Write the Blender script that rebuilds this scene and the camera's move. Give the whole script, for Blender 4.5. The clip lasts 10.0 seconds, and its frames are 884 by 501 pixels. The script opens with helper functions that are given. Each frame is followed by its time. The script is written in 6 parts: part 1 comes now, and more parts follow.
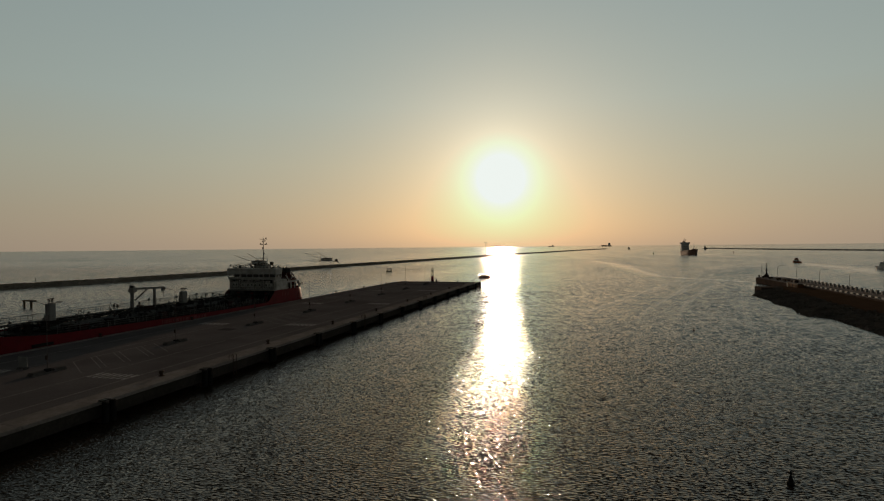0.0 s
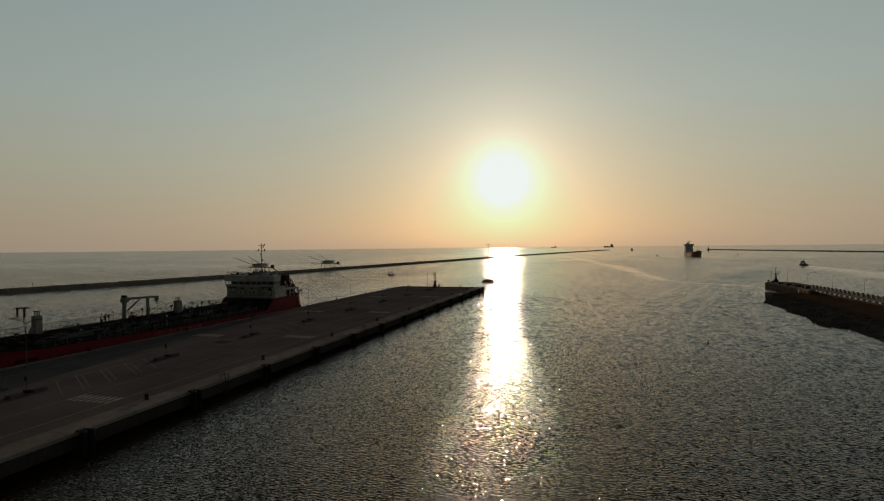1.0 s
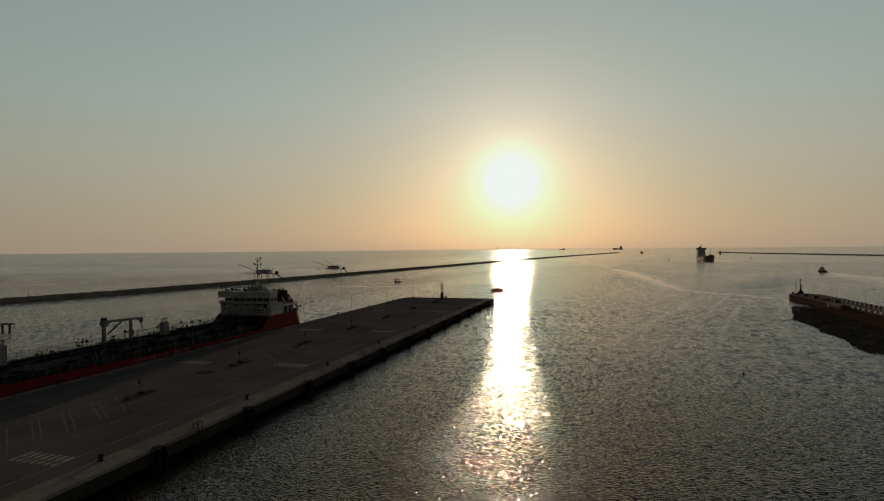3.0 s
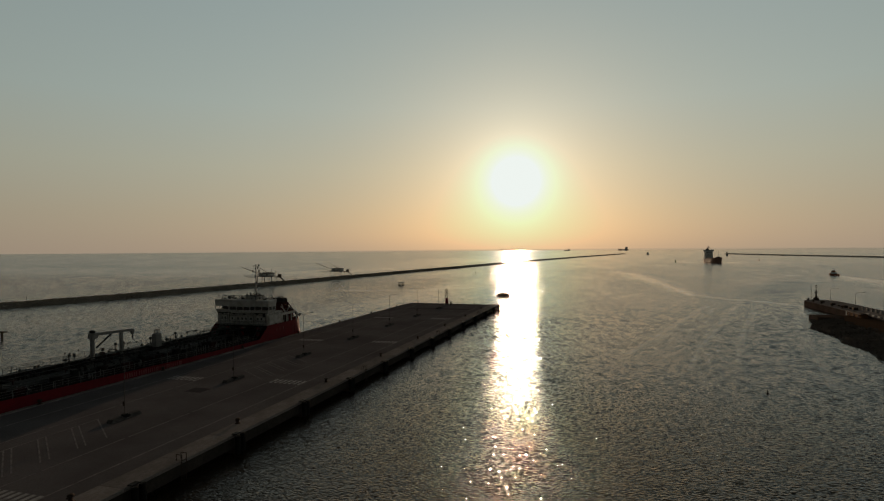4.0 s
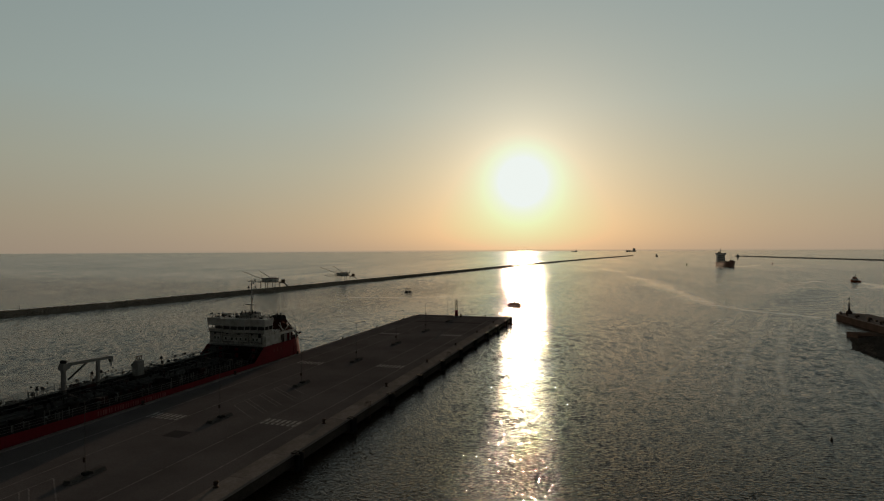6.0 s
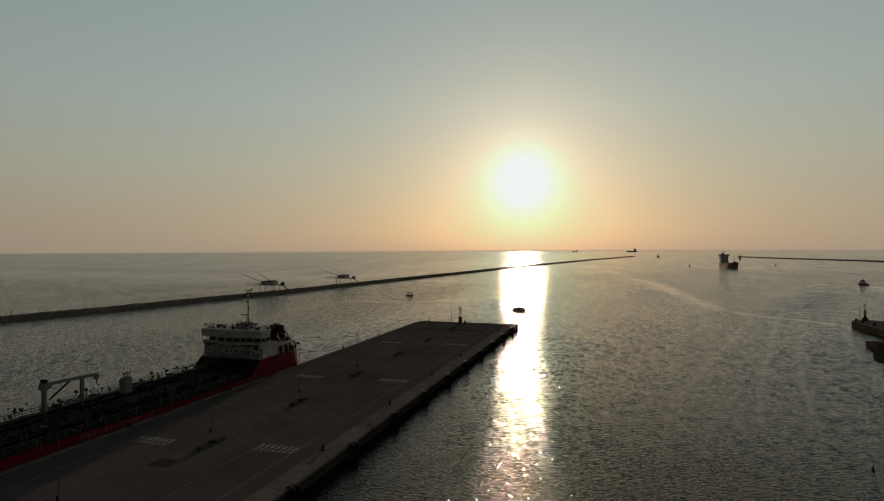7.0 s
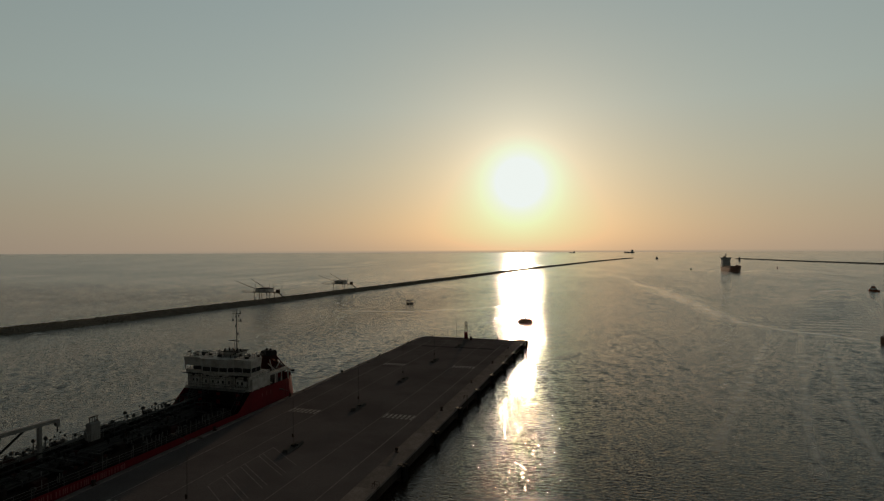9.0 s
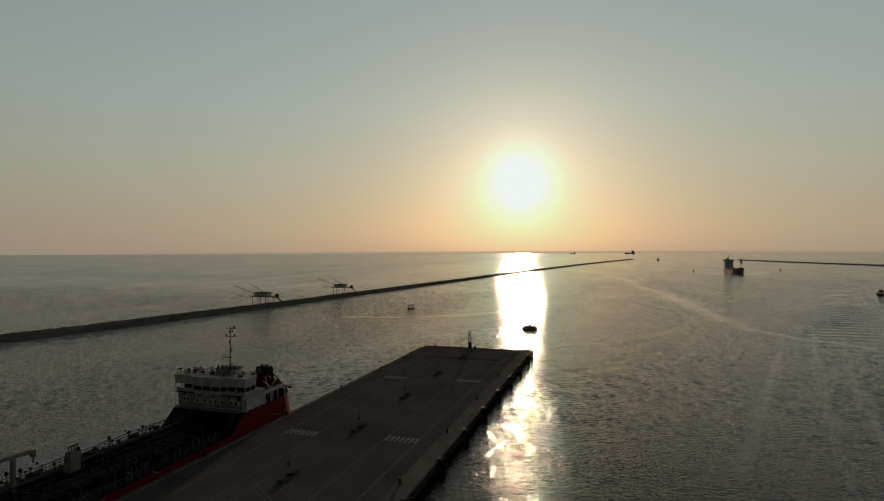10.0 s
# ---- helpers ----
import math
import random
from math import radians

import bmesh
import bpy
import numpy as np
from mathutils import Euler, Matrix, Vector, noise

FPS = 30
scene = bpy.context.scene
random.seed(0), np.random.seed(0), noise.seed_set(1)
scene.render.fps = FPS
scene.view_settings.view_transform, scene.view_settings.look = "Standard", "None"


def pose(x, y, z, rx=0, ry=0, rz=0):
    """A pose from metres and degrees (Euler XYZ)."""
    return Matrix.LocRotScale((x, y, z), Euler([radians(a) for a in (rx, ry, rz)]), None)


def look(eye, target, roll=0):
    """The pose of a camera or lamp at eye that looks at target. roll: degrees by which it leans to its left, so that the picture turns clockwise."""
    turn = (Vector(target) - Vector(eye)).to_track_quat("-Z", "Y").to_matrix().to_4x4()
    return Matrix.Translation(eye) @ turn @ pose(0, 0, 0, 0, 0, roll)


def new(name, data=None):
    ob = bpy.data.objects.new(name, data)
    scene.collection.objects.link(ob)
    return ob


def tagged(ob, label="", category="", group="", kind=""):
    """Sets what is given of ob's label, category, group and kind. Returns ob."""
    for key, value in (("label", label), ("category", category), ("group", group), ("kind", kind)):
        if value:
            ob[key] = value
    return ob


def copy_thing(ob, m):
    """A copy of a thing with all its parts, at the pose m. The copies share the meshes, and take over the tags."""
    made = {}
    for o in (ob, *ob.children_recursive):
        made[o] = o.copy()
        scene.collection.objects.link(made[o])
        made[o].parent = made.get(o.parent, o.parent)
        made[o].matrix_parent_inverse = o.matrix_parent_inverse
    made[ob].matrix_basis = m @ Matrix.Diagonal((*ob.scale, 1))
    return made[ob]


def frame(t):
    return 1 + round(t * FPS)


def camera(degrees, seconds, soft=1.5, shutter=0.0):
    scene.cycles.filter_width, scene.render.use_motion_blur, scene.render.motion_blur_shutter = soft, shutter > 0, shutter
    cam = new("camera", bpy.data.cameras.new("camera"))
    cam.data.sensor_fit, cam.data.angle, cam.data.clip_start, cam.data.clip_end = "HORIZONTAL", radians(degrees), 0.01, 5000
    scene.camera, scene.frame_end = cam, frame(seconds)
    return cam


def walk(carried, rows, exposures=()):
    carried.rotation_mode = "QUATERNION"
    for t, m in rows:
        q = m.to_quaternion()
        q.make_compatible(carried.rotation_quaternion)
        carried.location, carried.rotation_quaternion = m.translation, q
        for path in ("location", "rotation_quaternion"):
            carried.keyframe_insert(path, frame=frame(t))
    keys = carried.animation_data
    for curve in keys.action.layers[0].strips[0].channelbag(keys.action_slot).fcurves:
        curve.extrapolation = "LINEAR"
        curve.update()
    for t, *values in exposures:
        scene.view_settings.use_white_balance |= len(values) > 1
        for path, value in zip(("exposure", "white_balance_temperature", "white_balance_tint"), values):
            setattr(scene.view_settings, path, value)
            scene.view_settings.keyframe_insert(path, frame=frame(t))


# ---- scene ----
cam = camera(76.5, 10.0, soft=1.2)
PATH = [
    (0.0, (-2.430, 0.735, 15.838), (-7.762, 20.010, 15.670), -0.56),
    (0.5, (-3.129, 2.579, 16.540), (-8.492, 21.846, 16.383), -0.56),
    (1.0, (-3.722, 4.534, 17.258), (-9.127, 23.789, 17.116), -0.56),
    (1.5, (-4.257, 6.585, 17.988), (-9.716, 25.825, 17.862), -0.56),
    (2.0, (-4.773, 8.719, 18.726), (-10.298, 27.941, 18.615), -0.54),
    (2.5, (-5.309, 10.924, 19.469), (-10.907, 30.125, 19.373), -0.53),
    (3.0, (-5.892, 13.190, 20.216), (-11.570, 32.366, 20.132), -0.50),
    (3.5, (-6.548, 15.505, 20.964), (-12.308, 34.657, 20.890), -0.47),
    (4.0, (-7.295, 17.860, 21.713), (-13.134, 36.989, 21.646), -0.43),
    (4.5, (-8.146, 20.249, 22.463), (-14.058, 39.355, 22.402), -0.39),
    (5.0, (-9.107, 22.662, 23.215), (-15.081, 41.749, 23.157), -0.35),
    (5.5, (-10.179, 25.094, 23.969), (-16.201, 44.166, 23.914), -0.31),
    (6.0, (-11.358, 27.540, 24.729), (-17.413, 46.602, 24.675), -0.28),
    (6.5, (-12.632, 29.996, 25.497), (-18.702, 49.052, 25.443), -0.25),
    (7.0, (-13.986, 32.456, 26.277), (-20.054, 51.514, 26.224), -0.23),
    (7.5, (-15.397, 34.921, 27.073), (-21.447, 53.984, 27.022), -0.22),
    (8.0, (-16.837, 37.387, 27.890), (-22.858, 56.459, 27.842), -0.22),
    (8.5, (-18.271, 39.855, 28.734), (-24.259, 58.937, 28.690), -0.22),
    (9.0, (-19.661, 42.324, 29.612), (-25.620, 61.416, 29.575), -0.22),
    (9.5, (-20.961, 44.797, 30.530), (-26.905, 63.893, 30.502), -0.22),
    (10.0, (-22.119, 47.275, 31.497), (-28.081, 66.366, 31.480), -0.21),
]
walk(cam, [(t, look(eye, target, roll)) for t, eye, target, roll in PATH])

# ---- light ----
SUN = Vector((-0.1623, 0.9791, 0.1158)).normalized()      # towards the sun: 6.7 degrees up, 9.4 degrees west of +y
sun_data = bpy.data.lights.new("sun", "SUN")
sun_data.energy, sun_data.angle, sun_data.color = 1.2, radians(0.55), (1.0, 0.70, 0.45)
sun_lamp = new("sun", sun_data)
sun_lamp.matrix_basis = look(SUN * 1000, (0, 0, 0))


def nodes_of(tree):
    """A short way to add nodes: n(type, {input: value})."""
    def n(kind, inputs=None, operation="", data_type=""):
        node = tree.nodes.new(kind)
        if operation:
            node.operation = operation
        if data_type:
            node.data_type = data_type
        for key, value in (inputs or {}).items():
            if isinstance(value, bpy.types.NodeSocket):
                tree.links.new(value, node.inputs[key])
            else:
                node.inputs[key].default_value = value
        return node
    return n


def ramp(n, fac, stops, mode="LINEAR"):
    node = n("ShaderNodeValToRGB", {0: fac})
    node.color_ramp.interpolation = mode
    els = node.color_ramp.elements
    while len(els) < len(stops):
        els.new(0.5)
    for el, (pos, col) in zip(els, stops):
        el.position, el.color = pos, (*col, 1) if len(col) == 3 else col
    return node.outputs[0]


def build_world():
    world = bpy.data.worlds.new("evening_sky")
    scene.world = world
    world.use_nodes = True
    tree = world.node_tree
    tree.nodes.clear()
    n = nodes_of(tree)
    way = n("ShaderNodeTexCoord").outputs["Generated"]
    unit = n("ShaderNodeVectorMath", {0: way}, operation="NORMALIZE").outputs[0]
    xyz = n("ShaderNodeSeparateXYZ", {0: unit})
    # clear-air part of the sky
    sky = n("ShaderNodeTexSky")
    sky.sky_type, sky.sun_disc = "NISHITA", False
    sky.sun_elevation, sky.sun_rotation = radians(6.65), radians(-9.41)
    sky.air_density, sky.dust_density, sky.ozone_density = 1.2, 2.0, 1.5
    up = n("ShaderNodeMath", {0: xyz.outputs[2], 1: 0.002}, operation="MAXIMUM").outputs[0]
    flat = n("ShaderNodeCombineXYZ", {0: xyz.outputs[0], 1: xyz.outputs[1], 2: up}).outputs[0]
    tree.links.new(flat, sky.inputs[0])
    clear = n("ShaderNodeVectorMath", {0: sky.outputs[0], 1: (SKY_CLEAR,) * 3}, operation="MULTIPLY").outputs[0]
    # evening haze: warm at the horizon, grey-blue overhead
    haze = ramp(n, up, HAZE)
    # the haze brightens towards the sun
    cosang = n("ShaderNodeVectorMath", {0: unit, 1: SUN}, operation="DOT_PRODUCT").outputs["Value"]
    ang = n("ShaderNodeMath", {0: cosang}, operation="ARCCOSINE").outputs[0]
    total = n("ShaderNodeVectorMath", {0: clear, 1: haze}, operation="ADD").outputs[0]
    for width, colour in AUREOLE:
        q = n("ShaderNodeMath", {0: ang, 1: radians(width)}, operation="DIVIDE").outputs[0]
        q = n("ShaderNodeMath", {0: q, 1: 2.0}, operation="POWER").outputs[0]
        q = n("ShaderNodeMath", {0: q, 1: -1.0}, operation="MULTIPLY").outputs[0]
        q = n("ShaderNodeMath", {0: q}, operation="EXPONENT").outputs[0]
        g = n("ShaderNodeVectorMath", {0: colour, "Scale": q}, operation="SCALE").outputs[0]
        total = n("ShaderNodeVectorMath", {0: total, 1: g}, operation="ADD").outputs[0]
    # the hazy sun shows as one even pale disc
    total = n("ShaderNodeVectorMath", {0: total, 1: GLARE_TOP}, operation="MINIMUM").outputs[0]
    # the side of the sky away from the sun is dimmer
    side = n("ShaderNodeMapRange", {0: cosang, 1: -0.6, 2: 0.9, 3: SKY_BACK, 4: 1.0}).outputs[0]
    total = n("ShaderNodeVectorMath", {0: total, "Scale": side}, operation="SCALE").outputs[0]
    # above the haze the sky dims faster away from the sun
    high = n("ShaderNodeMapRange", {0: xyz.outputs[2], 1: 0.40, 2: 0.48, 3: 0.0, 4: 1.0}).outputs[0]
    off = n("ShaderNodeMapRange", {0: cosang, 1: 0.6, 2: 0.96, 3: 0.12, 4: 1.15}).outputs[0]
    dim = n("ShaderNodeMix", {0: high, 2: 1.0, 3: off}).outputs[0]
    total = n("ShaderNodeVectorMath", {0: total, "Scale": dim}, operation="SCALE").outputs[0]
    # open sea beyond the end of the water sheet
    below = n("ShaderNodeMapRange", {0: xyz.outputs[2], 1: -0.0010, 2: -0.0062, 3: 0.0, 4: 1.0}).outputs[0]
    mixed = n("ShaderNodeMix", {0: below, 6: total, 7: (*SEA_FAR, 1)}, data_type="RGBA").outputs[2]
    back = n("ShaderNodeBackground", {0: mixed, 1: 1.0})
    out = n("ShaderNodeOutputWorld")
    tree.links.new(back.outputs[0], out.inputs[0])


SKY_CLEAR, SKY_BACK, SEA_FAR = 0.010, 0.27, (0.295, 0.245, 0.185)
HAZE = [(0.0, (0.342, 0.276, 0.208)), (0.06, (0.338, 0.296, 0.224)), (0.14, (0.335, 0.335, 0.268)), (0.24, (0.304, 0.35, 0.319)),
        (0.42, (0.252, 0.309, 0.304)), (0.52, (0.105, 0.113, 0.103)), (0.66, (0.062, 0.065, 0.060)), (1.0, (0.045, 0.048, 0.046))]
AUREOLE = [(1.5, (0.90, 0.95, 0.90)), (2.8, (0.42, 0.46, 0.40)), (4.6, (0.21, 0.225, 0.172)), (8.0, (0.105, 0.100, 0.084)), (15.0, (0.034, 0.033, 0.030))]
GLARE_TOP = (0.86, 0.91, 0.87)
build_world()


# ---- materials ----
def material(name, base, rough=0.7, metal=0.0, fine=6.0, coarse=0.5, vary=0.25, wear=0.25, wear_to=None, bump=0.2, relief=0.02,
             per_piece=0.0, spec=0.2):
    """A surface with grain (fine), stains (coarse), and a little relief, all at real size."""
    m = bpy.data.materials.new(name)
    m.use_nodes = True
    tree = m.node_tree
    tree.nodes.clear()
    n = nodes_of(tree)
    at = n("ShaderNodeTexCoord").outputs["Object"]
    grain = n("ShaderNodeTexNoise", {"Vector": at, "Scale": fine, "Detail": 6.0, "Roughness": 0.65}).outputs[0]
    stain = n("ShaderNodeTexNoise", {"Vector": at, "Scale": coarse, "Detail": 5.0, "Roughness": 0.6}).outputs[0]
    g = n("ShaderNodeMapRange", {0: grain, 1: 0.3, 2: 0.7, 3: 1 - vary, 4: 1 + vary}).outputs[0]
    c = n("ShaderNodeVectorMath", {0: base, "Scale": g}, operation="SCALE").outputs[0]
    if per_piece:
        rnd = n("ShaderNodeObjectInfo").outputs["Random"]
        r = n("ShaderNodeMapRange", {0: rnd, 3: 1 - per_piece, 4: 1 + per_piece}).outputs[0]
        c = n("ShaderNodeVectorMath", {0: c, "Scale": r}, operation="SCALE").outputs[0]
    s = n("ShaderNodeMapRange", {0: stain, 1: 0.42, 2: 0.68, 3: 0.0, 4: wear}).outputs[0]
    to = wear_to or tuple(0.45 * v for v in base)
    c = n("ShaderNodeMix", {0: s, 6: c, 7: (*to, 1)}, data_type="RGBA").outputs[2]
    rr = n("ShaderNodeMapRange", {0: grain, 1: 0.3, 2: 0.7, 3: max(0.02, rough - 0.12), 4: min(1, rough + 0.12)}).outputs[0]
    b = n("ShaderNodeBump", {"Height": grain, "Strength": bump, "Distance": relief}).outputs[0]
    p = n("ShaderNodeBsdfPrincipled", {"Base Color": c, "Roughness": rr, "Metallic": metal, "Normal": b, "Specular IOR Level": spec})
    tree.links.new(p.outputs[0], n("ShaderNodeOutputMaterial").inputs[0])
    return m


def water_material():
    m = bpy.data.materials.new("sea_water")
    m.use_nodes = True
    tree = m.node_tree
    tree.nodes.clear()
    n = nodes_of(tree)
    at = n("ShaderNodeTexCoord").outputs["Object"]
    drawn = n("ShaderNodeMapping", {"Vector": at, "Rotation": (0, 0, radians(8)), "Scale": (0.48, 1.0, 1.0)}).outputs[0]
    chop = n("ShaderNodeTexNoise", {"Vector": drawn, "Scale": 5.0, "Detail": 0.6, "Roughness": 0.6, "Distortion": 0.3}).outputs[0]
    stretched = n("ShaderNodeMapping", {"Vector": at, "Rotation": (0, 0, radians(14)), "Scale": (0.33, 1.0, 1.0)}).outputs[0]
    mid = n("ShaderNodeTexNoise", {"Vector": stretched, "Scale": 1.2, "Detail": 3.0, "Roughness": 0.6, "Distortion": 0.3}).outputs[0]
    # slicks and old wakes: smoother water with a little foam in it
    slick = n("ShaderNodeAttribute")
    slick.attribute_name = "slick"
    churn = n("ShaderNodeTexNoise", {"Vector": stretched, "Scale": 0.22, "Detail": 7.0, "Roughness": 0.75}).outputs[0]
    torn = n("ShaderNodeMapRange", {0: churn, 1: 0.36, 2: 0.60, 3: 0.12, 4: 1.0}).outputs[0]
    smooth = n("ShaderNodeMath", {0: slick.outputs["Fac"], 1: torn}, operation="MULTIPLY").outputs[0]
    calmer = n("ShaderNodeMapRange", {0: smooth, 3: 1.0, 4: 0.25}).outputs[0]
    # the breeze raises sharper chop in the open channel and the basin than in the lee of the quay
    east = n("ShaderNodeSeparateXYZ", {0: at}).outputs[0]
    fresh = n("ShaderNodeMapRange", {0: east, 1: -32.0, 2: 30.0, 3: 1.25 * RIPPLE, 4: 1.4 * RIPPLE}).outputs[0]
    north = n("ShaderNodeSeparateXYZ", {0: at}).outputs[1]
    most = n("ShaderNodeMapRange", {0: north, 1: 320.0, 2: 460.0, 3: 3.0, 4: 1.0}).outputs[0]
    basin = n("ShaderNodeMapRange", {0: east, 1: -98.0, 2: -125.0, 3: 1.0, 4: most}).outputs[0]
    fresh = n("ShaderNodeMath", {0: fresh, 1: basin}, operation="MULTIPLY").outputs[0]
    # and the puffs off the land ruffle the near end of the channel
    puffs = n("ShaderNodeMapRange", {0: north, 1: 40.0, 2: 110.0, 3: 2.4, 4: 1.0}).outputs[0]
    fresh = n("ShaderNodeMath", {0: fresh, 1: puffs}, operation="MULTIPLY").outputs[0]
    h = n("ShaderNodeMath", {0: chop, 1: fresh}, operation="MULTIPLY").outputs[0]
    h = n("ShaderNodeMath", {0: mid, 1: WAVELET, 2: h}, operation="MULTIPLY_ADD").outputs[0]
    h = n("ShaderNodeMath", {0: h, 1: calmer}, operation="MULTIPLY").outputs[0]
    b = n("ShaderNodeBump", {"Height": h, "Strength": 1.0, "Distance": 1.0}).outputs[0]
    # the breeze ruffles the open water more than the gusty basin, in long lanes
    lanes = n("ShaderNodeMapping", {"Vector": at, "Rotation": (0, 0, radians(-16)), "Scale": (0.030, 0.006, 1.0)}).outputs[0]
    calm = n("ShaderNodeTexNoise", {"Vector": lanes, "Scale": 1.0, "Detail": 5.0, "Roughness": 0.6}).outputs[0]
    place = n("ShaderNodeSeparateXYZ", {0: at})
    out = place.outputs[1]
    ruffle = n("ShaderNodeMapRange", {0: out, 1: 150.0, 2: 600.0, 3: ROUGH_NEAR, 4: ROUGH_FAR}).outputs[0]
    lane = n("ShaderNodeMapRange", {0: calm, 1: 0.3, 2: 0.7, 3: 0.75, 4: 1.22}).outputs[0]
    rough = n("ShaderNodeMath", {0: ruffle, 1: lane}, operation="MULTIPLY").outputs[0]
    sea = n("ShaderNodeMapRange", {0: place.outputs[0], 1: -230.0, 2: -420.0, 3: 1.0, 4: 1.5}).outputs[0]
    rough = n("ShaderNodeMath", {0: rough, 1: sea}, operation="MULTIPLY").outputs[0]
    rough = n("ShaderNodeMath", {0: rough, 1: calmer}, operation="MULTIPLY").outputs[0]
    foam = n("ShaderNodeMath", {0: smooth, 1: 0.7}, operation="MULTIPLY").outputs[0]
    tint = n("ShaderNodeMix", {0: foam, 6: (0.025, 0.0165, 0.008, 1), 7: (0.75, 0.74, 0.70, 1)}, data_type="RGBA").outputs[2]
    p = n("ShaderNodeBsdfPrincipled", {"Base Color": tint, "Roughness": rough, "IOR": 1.33, "Specular IOR Level": 0.44, "Normal": b})
    tree.links.new(p.outputs[0], n("ShaderNodeOutputMaterial").inputs[0])
    return m


def glass_material():
    m = bpy.data.materials.new("dark_glass")
    m.use_nodes = True
    p = m.node_tree.nodes["Principled BSDF"]
    p.inputs["Base Color"].default_value = (0.012, 0.014, 0.016, 1)
    p.inputs["Roughness"].default_value = 0.06
    return m


RIPPLE, WAVELET, ROUGH_NEAR, ROUGH_FAR = 0.062, 0.03, 0.035, 0.13
WATER = water_material()
GLASS = glass_material()
ASPHALT = material("asphalt", (0.174, 0.158, 0.163), 0.95, fine=9, coarse=0.11, vary=0.3, wear=0.55, wear_to=(0.095, 0.086, 0.088), spec=0.0)
CONCRETE = material("concrete", (0.285, 0.255, 0.245), 0.85, fine=4, coarse=0.3, vary=0.22, wear=0.6, wear_to=(0.14, 0.122, 0.114), per_piece=0.12, spec=0.0)
DARK_CONCRETE = material("dark_concrete", (0.062, 0.053, 0.048), 0.85, fine=3, coarse=0.25, vary=0.3, wear=0.6, wear_to=(0.022, 0.022, 0.018), spec=0.0)
PAINT = material("road_paint", (0.54, 0.52, 0.51), 0.7, fine=5, coarse=1.2, vary=0.25, wear=0.75, wear_to=(0.09, 0.085, 0.08), spec=0.0)
FADED = material("faded_road_paint", (0.32, 0.295, 0.29), 0.95, fine=5, coarse=1.2, vary=0.3, wear=0.9, wear_to=(0.175, 0.16, 0.164), spec=0.0)
STAINED = material("stained_concrete", (0.15, 0.138, 0.135), 0.9, fine=5, coarse=0.8, vary=0.3, wear=0.7, wear_to=(0.06, 0.055, 0.053), spec=0.0)
# lighter, browner concrete: the sun's glare on the mole is in its colour
MOLE_WALL = material("glare_tinted_concrete", (0.115, 0.082, 0.068), 0.85, fine=3, coarse=0.25, vary=0.3, wear=0.6, wear_to=(0.05, 0.04, 0.035), spec=0.0)
RUBBER = material("black_rubber", (0.018, 0.018, 0.018), 0.8, fine=8, spec=0.04)
RUST_IRON = material("rusty_iron", (0.068, 0.048, 0.039), 0.75, 0.3, fine=12, coarse=2, wear=0.5, wear_to=(0.05, 0.03, 0.025), spec=0.04)
GALV = material("galvanised_steel", (0.085, 0.082, 0.08), 0.8, 0.0, fine=20, coarse=2)
HULL_RED = material("red_hull_paint", (0.16, 0.006, 0.013), 0.5, fine=1.2, coarse=0.35, vary=0.15, wear=0.5, wear_to=(0.09, 0.006, 0.011), bump=0.1, spec=0.12)
RUST_HULL = material("rust_hull_paint", (0.27, 0.15, 0.115), 0.6, fine=0.8, coarse=0.15, vary=0.2, wear=0.4, spec=0.2)
SHIP_WHITE = material("white_ship_paint", (0.56, 0.545, 0.525), 0.55, fine=2.5, coarse=0.8, vary=0.1, wear=0.6, wear_to=(0.22, 0.18, 0.15))
DECK = material("dark_deck_paint", (0.022, 0.018, 0.017), 0.75, fine=3, coarse=0.4, vary=0.2, wear=0.4, spec=0.04)
PIPE = material("grey_pipe", (0.04, 0.04, 0.039), 0.5, 0.0, fine=5, coarse=0.8, vary=0.15, spec=0.2)
RAIL = material("light_grey_rail", (0.13, 0.13, 0.127), 0.55, fine=10, coarse=1)
BLACK = material("black_paint", (0.02, 0.02, 0.02), 0.6, fine=6, spec=0.04)
BOAT_ORANGE = material("boat_orange_paint", (0.34, 0.10, 0.045), 0.6, fine=3, coarse=0.6, spec=0.1)
DARK_RED = material("dark_red_paint", (0.035, 0.013, 0.012), 0.75, fine=4, coarse=1, spec=0.05)
BRIGHT_WHITE = material("bright_white_paint", (0.8, 0.79, 0.76), 0.6, fine=2, coarse=0.4, vary=0.05, wear=0.2, spec=0.1)
GREY_PAINT = material("grey_crane_paint", (0.25, 0.248, 0.242), 0.6, fine=4, coarse=0.8, vary=0.1, wear=0.4, spec=0.1)
ORANGE = material("dull_orange_paint", (0.085, 0.016, 0.013), 0.9, fine=6, spec=0.05)
ROCK = material("dark_rock", (0.30, 0.26, 0.215), 0.9, fine=2.2, coarse=0.25, vary=0.35, wear=0.6, wear_to=(0.17, 0.148, 0.125), bump=0.6, relief=0.08, spec=0.0)
BANK_ROCK = material("wet_dark_rock", (0.125, 0.11, 0.097), 0.9, fine=2.2, coarse=0.25, vary=0.35, wear=0.6, wear_to=(0.06, 0.054, 0.047), bump=0.6, relief=0.08, spec=0.0)
GRAVEL = material("brown_gravel", (0.095, 0.062, 0.043), 0.95, fine=5, coarse=0.15, vary=0.35, wear=0.5, wear_to=(0.07, 0.044, 0.03), bump=0.5, relief=0.05, spec=0.0)
SHED_WOOD = material("brown_boards", (0.17, 0.085, 0.038), 0.85, fine=7, coarse=1.0, spec=0.04)
WOOD = material("weathered_wood", (0.14, 0.105, 0.075), 0.85, fine=9, coarse=1.2, spec=0.04)
